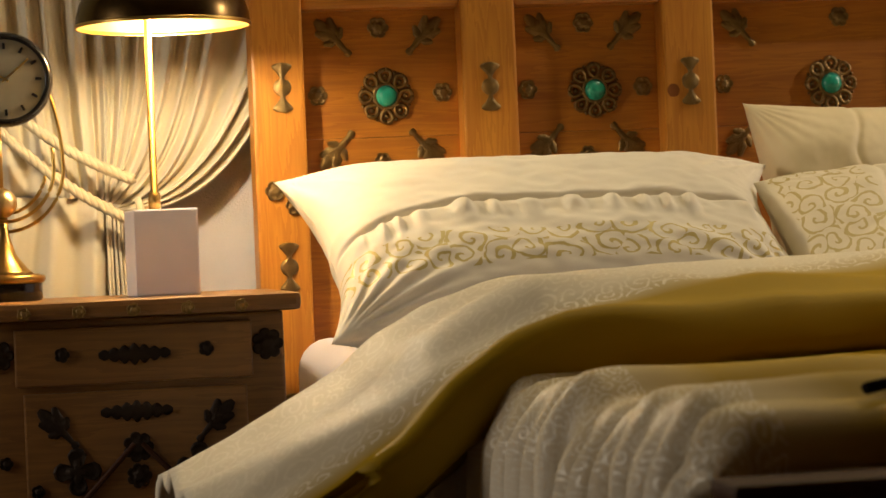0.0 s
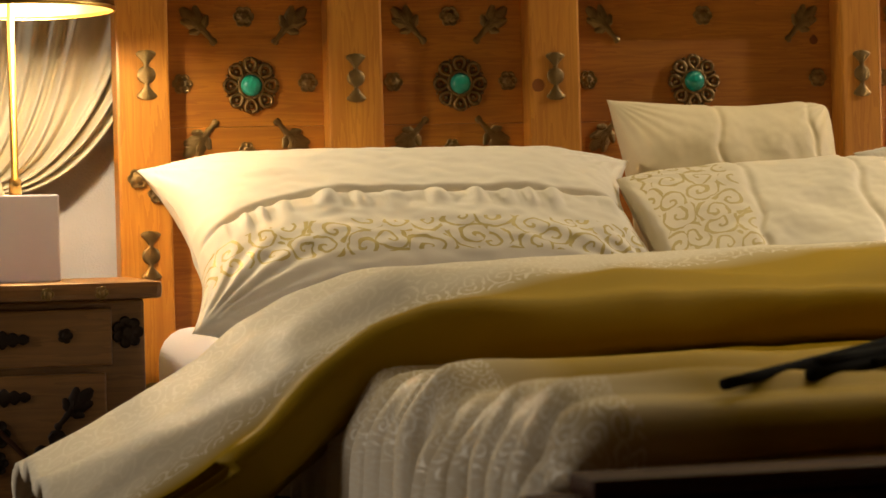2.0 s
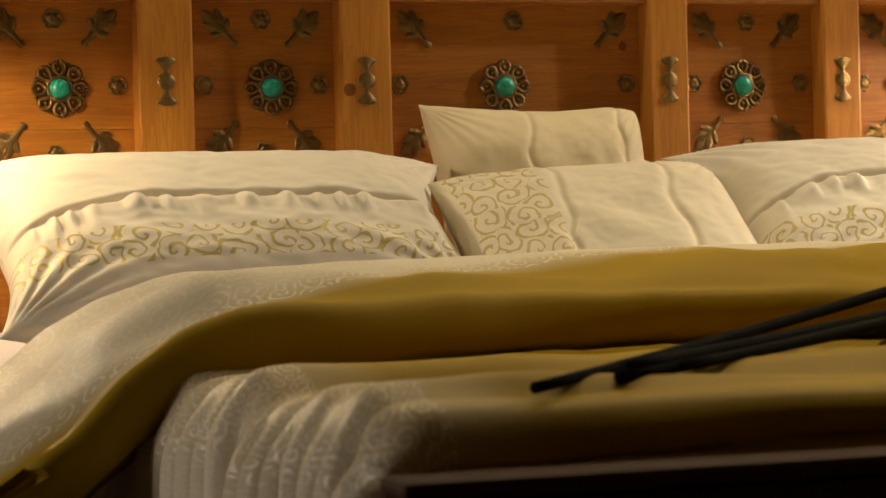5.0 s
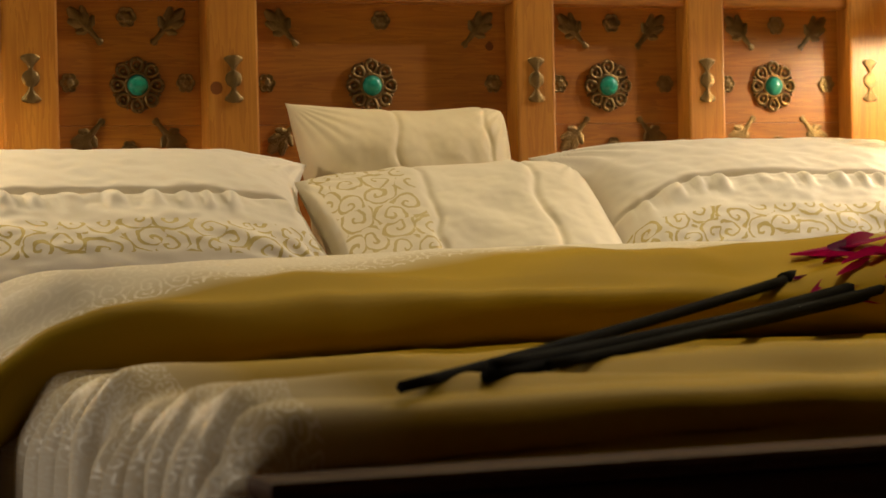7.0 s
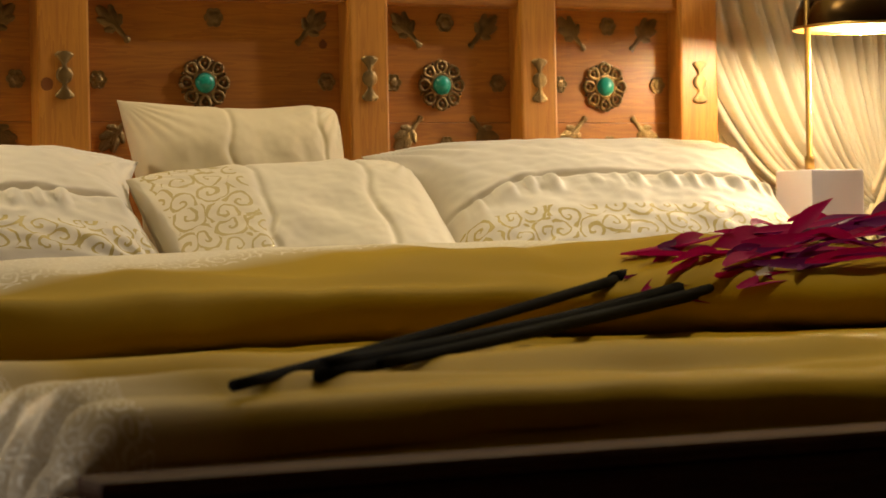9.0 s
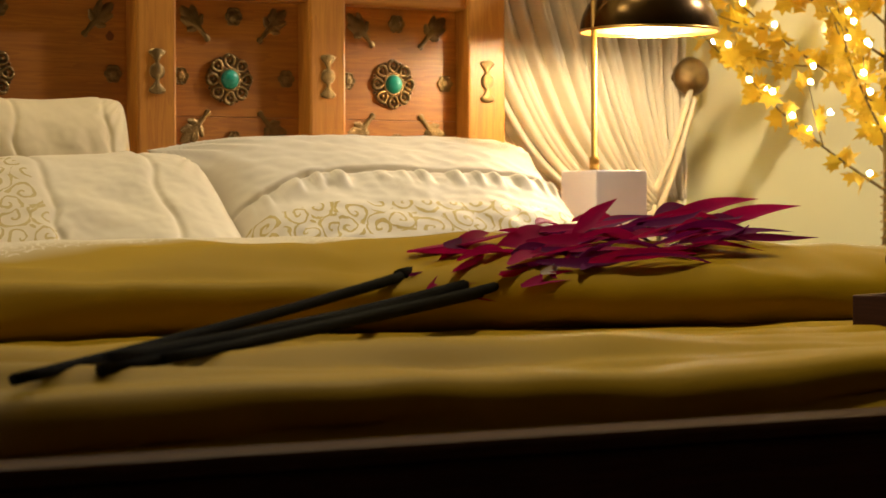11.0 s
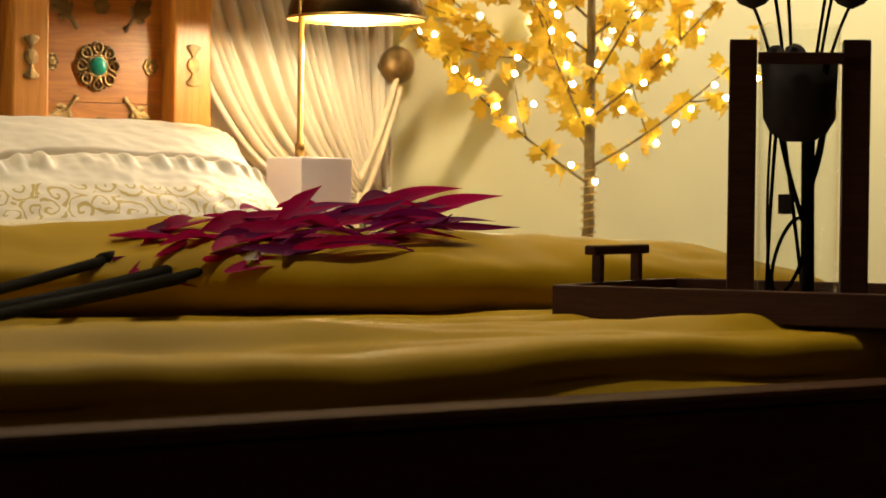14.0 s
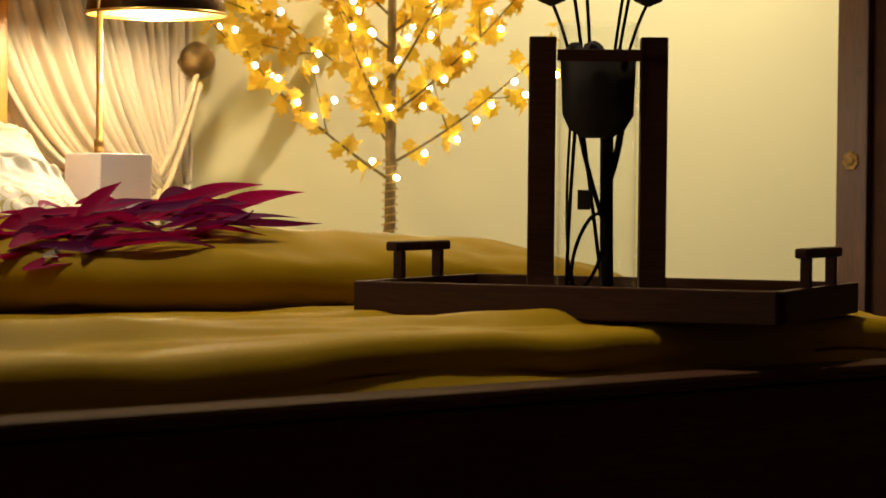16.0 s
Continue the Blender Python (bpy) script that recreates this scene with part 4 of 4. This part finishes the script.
def flowers():
    rng = random.Random(5)
    b = thing("flower_bunch", "bunch of long-leaved magenta flowers with black stems lying on the duvet", "flowers")
    j = Vector((-0.05, -1.43, 0.622))
    starts = [((-0.728, -1.972, 0.562), (-0.055, -1.43, 0.622), 0.0068), ((-0.640, -1.94, 0.565), (0.05, -1.42, 0.612), 0.0085),
              ((-0.630, -1.93, 0.572), (0.04, -1.43, 0.606), 0.0085), ((-0.615, -1.92, 0.566), (0.09, -1.41, 0.606), 0.0080), ((-0.565, -1.90, 0.569), (0.11, -1.41, 0.612), 0.0065)]
    for s, e, r in starts:
        s, e = Vector(s), Vector(e)
        pts = bez(s, (s + e) / 2 + Vector((0.01, 0, -0.004)), e, 16)
        part("stem", tube(pts, r * 0.75, 8, taper=1.25), STEM, b, "black wrapped stem", smooth=True)
        part("collar", tube([e - (e - s).normalized() * 0.012, e + (e - s).normalized() * 0.022], r * 1.35, 10), STEM, b, smooth=True)
    heading = math.degrees(math.atan2(0.29, 0.79))
    for k in range(96):
        t = (k / 96) ** 0.9
        base = on_roll(-0.05 + 0.56 * t + rng.uniform(-0.02, 0.02), rng.uniform(0.80 - 0.36 * t, 1.08 - 0.36 * t) * math.pi, rng.uniform(0.009, 0.028))
        ln = rng.uniform(0.11, 0.19)
        yaw = heading + rng.uniform(-15, 15)
        mat = LEAF_PALE if k % 26 == 21 else (LEAF_PURPLE if rng.random() < 0.42 else LEAF_RED)
        part("leaf", blade(ln, rng.uniform(0.011, 0.021), rng.uniform(-0.5, 0.25), rng.uniform(-0.8, 0.8)), mat, b, "pale dry leaf" if mat is LEAF_PALE else "", smooth=True,
             at=pose(*base, 0, -rng.uniform(-2, 9), yaw) @ pose(0, 0, 0, rng.uniform(-70, 70)))
    # the long leaves that stand clear of the bunch
    for x, y, z, ln, wide, lift, yaw, curl, mat in ((0.43, -1.24, 0.668, 0.30, 0.022, 11, 18, -0.16, LEAF_RED), (0.51, -1.22, 0.660, 0.29, 0.024, 10, 16, -0.10, LEAF_RED),
                                                    (0.24, -1.34, 0.664, 0.10, 0.020, 27, 18, 0.1, LEAF_RED), (0.00, -1.41, 0.630, 0.20, 0.024, 21, 20, -0.7, LEAF_RED),
                                                    (0.46, -1.26, 0.655, 0.20, 0.022, -1, 17, 0.05, LEAF_PURPLE), (0.50, -1.25, 0.645, 0.22, 0.020, -3, 16, 0.06, LEAF_RED),
                                                    (0.10, -1.38, 0.648, 0.20, 0.026, 12, 20, -0.5, LEAF_RED), (0.34, -1.29, 0.662, 0.18, 0.024, 8, 19, -0.2, LEAF_PURPLE)):
        part("leaf", blade(ln, wide, curl, 0.25), mat, b, smooth=True, at=pose(x, y, z, 0, -lift, yaw) @ pose(0, 0, 0, 58))
    for k in range(12):
        t = rng.random()
        p = Vector((0.38, -1.33, 0.632)) + Vector((0.26, 0.10, 0.004)) * t + Vector((0, rng.uniform(-0.03, 0.03), rng.uniform(0, 0.012)))
        part("berry", lathe([(0.0005, -0.005), (0.0045, -0.002), (0.0045, 0.002), (0.0005, 0.005)], 10), LEAF_RED, b, smooth=True, at=pose(*p))


flowers()


# ---- tray with framed vase ----
TRAY = pose(0.713, -1.798, 0.556, 0, 0, -66.5)


def tray():
    """Its length runs along local x."""
    t = thing("serving_tray", "dark wooden serving tray with bar handles on the bed", "tray", TRAY)
    L, D, H = 0.258, 0.185, 0.039
    part("tray_floor", slab(-L, L, -D, D, 0, 0.008, bevel=0.001), OAK_DARK, t)
    for s in (-1, 1):
        part("long_side", slab(-L, L, s * D - 0.007, s * D + 0.007, 0.001, H, bevel=0.002), OAK_DARK, t)
        part("short_side", slab(s * L - 0.007, s * L + 0.007, -D + 0.0072, D - 0.0072, 0.001, H, bevel=0.002), OAK_DARK, t)
        hd = part("handle", slab(s * L - 0.008, s * L + 0.008, -0.085, 0.085, H + 0.034, H + 0.046, bevel=0.003), OAK_DARK, t, "bar handle")
        for k in (-0.06, 0.06):
            part("handle_post", slab(s * L - 0.006, s * L + 0.006, k - 0.006, k + 0.006, H, H + 0.034, bevel=0.001), OAK_DARK, hd)


tray()


def framed_vase():
    rng = random.Random(3)
    v = thing("framed_vase", "glass cylinder vase of dried flowers in a dark wooden frame", "vase", pose(0.694, -1.789, 0.5645, 0, 0, -45))
    part("base", slab(-0.085, 0.085, -0.045, 0.045, 0, 0.014, bevel=0.002), MARBLE, v)
    for s in (-1, 1):
        part("upright", slab(s * 0.0677 - 0.0165, s * 0.0677 + 0.0165, -0.018, 0.018, 0.0145, 0.328, bevel=0.002), OAK_DARK, v)
    part("crossbar", slab(-0.051, 0.051, -0.058, -0.0505, 0.296, 0.310, bevel=0.001), OAK_DARK, v)
    g = part("glass_cylinder", lathe([(0.0005, 0.0155), (0.048, 0.0155), (0.0495, 0.018), (0.0495, 0.345), (0.0475, 0.345), (0.0475, 0.020), (0.0005, 0.020)], 40), GLASS, v, "clear glass cylinder", smooth=True)
    bm = bmesh.new()
    bm.from_mesh(g.data)
    bmesh.ops.recalc_face_normals(bm, faces=bm.faces)
    bm.to_mesh(g.data)
    bm.free()
    # a dark woven pot hangs in the upper half, full of dried blooms
    pot = lathe([(0.018, 0.206), (0.034, 0.216), (0.044, 0.234), (0.0462, 0.300), (0.0435, 0.303), (0.040, 0.270), (0.0005, 0.268)], 36)
    for q in pot.verts:
        if q.co.z < 0.295:
            q.co.x, q.co.y = (c * (1 + 0.05 * math.sin(18 * math.atan2(q.co.y, q.co.x)) + 0.10 * nz(q.co.x * 70, q.co.y * 70, q.co.z * 70)) for c in q.co.xy)
    part("flower_pot", pot, WILT, v, "dark woven inner pot", smooth=True)
    for k in range(16):
        a, r = rng.uniform(0, 6.28), 0.036 * math.sqrt(rng.random())
        bm = bmesh.new()
        bmesh.ops.create_icosphere(bm, subdivisions=2, radius=rng.uniform(0.008, 0.013))
        for q in bm.verts:
            q.co *= 1 + 0.35 * nz(q.co.x * 160 + k, q.co.y * 160, q.co.z * 160)
        part("dried_bloom", bm, WILT, v, "dark dried bloom", at=pose(r * math.cos(a), r * math.sin(a), rng.uniform(0.286, 0.312)))
    for p0, p1, p2, r in (((-0.036, -0.012, 0.022), (-0.034, -0.01, 0.12), (-0.026, -0.01, 0.235), 0.0024), ((0.014, 0.0, 0.024), (0.012, 0, 0.11), (0.012, 0, 0.23), 0.0085),
                          ((-0.026, 0.0, 0.235), (-0.014, 0, 0.17), (0.010, 0, 0.10), 0.0030), ((0.030, 0.0, 0.23), (0.028, 0, 0.19), (0.012, 0, 0.145), 0.0046),
                          ((0.008, 0.01, 0.024), (0.0, 0.012, 0.09), (-0.020, 0.01, 0.235), 0.0024), ((-0.032, 0.010, 0.235), (-0.041, 0.01, 0.10), (-0.030, 0.012, 0.022), 0.0018)):
        part("stalk", tube(bez(p0, p1, p2, 14), r, 7), STEM, v, smooth=True)
    loop = [(-0.010 + 0.0165 * math.cos(a) + 0.012 * math.sin(a), -0.02, 0.068 + 0.046 * math.sin(a)) for a in (2 * math.pi * i / 28 for i in range(28))]
    part("stalk_loop", tube(loop + loop[:1], 0.0025, 6), STEM, v, smooth=True)
    part("tag", slab(-0.024, -0.008, -0.024, -0.020, 0.118, 0.142, bevel=0.001), WILT, v, "small faded card tag")
    for k, (x, h) in enumerate(((-0.048, 0.372), (-0.028, 0.40), (-0.014, 0.41), (0.028, 0.405), (0.050, 0.372), (0.036, 0.41))):
        part("stalk", tube(bez((x * 0.5, 0, 0.25), (x * 0.7, 0, 0.32), (x * 1.2, 0.0, h), 8), 0.0022, 6), STEM, v, smooth=True)
        if k in (0, 4):
            bm = lathe([(0.002, 0), (0.016, 0.006), (0.028, 0.020), (0.024, 0.030), (0.012, 0.026), (0.0005, 0.022)], 14)
            part("flower_head", bm, WILT, v, "dried dark flower head", smooth=True, at=pose(x * 1.2, 0, h - 0.006))
    return v


framed_vase()


# ---- wardrobe by the east side ----
def wardrobe():
    w = thing("wardrobe", "tall dark carved wardrobe with metal mounts by the wall", "wardrobe", pose(2.35, -0.90, 0))
    part("carcass", slab(0.03, 0.60, -1.10, -0.002, 0.05, 2.10, bevel=0.006), CEDAR, w)
    for y0 in (-0.075, -0.58, -1.102):
        part("stile", slab(0.0, 0.028, y0, y0 + 0.075, 0.05, 2.10, bevel=0.005), CEDAR, w)
    for y0, y1 in ((-0.505, -0.075), (-1.027, -0.58)):
        part("door", slab(0.018, 0.029, y0, y1, 0.16, 2.0, bevel=0.002), OAK_DARK, w)
    part("plinth", slab(0.02, 0.60, -1.10, 0.0, 0.0, 0.049, bevel=0.004), OAK_DARK, w)
    part("cornice", slab(-0.03, 0.62, -1.13, 0.03, 2.102, 2.17, bevel=0.015), CEDAR, w)
    for z in (0.52, 0.78, 1.15, 1.5):
        part("mount", petal_disc(0.020, 7, 0.005), BRASS_OLD, w, smooth=True, at=pose(-0.0005, -0.038, z, 0, -90, 0))


wardrobe()


# ---- recessed fittings added in the unseen ceiling ----
def recessed_light(x, y):
    c = thing("unseen_ceiling_light", "small round recessed ceiling light added out of view, brass ring", "ceiling light", pose(x, y, 2.66), group="recessed ceiling lights")
    part("collar", lathe([(0.062, 0.012), (0.062, 0.030), (0.085, 0.030), (0.085, 0.038), (0.058, 0.038), (0.058, 0.012), (0.062, 0.012)], 32), BRASS, c, smooth=True)


for dx, dy in (*DOWNLIGHTS, FOOT_SPOT):
    recessed_light(dx, dy)
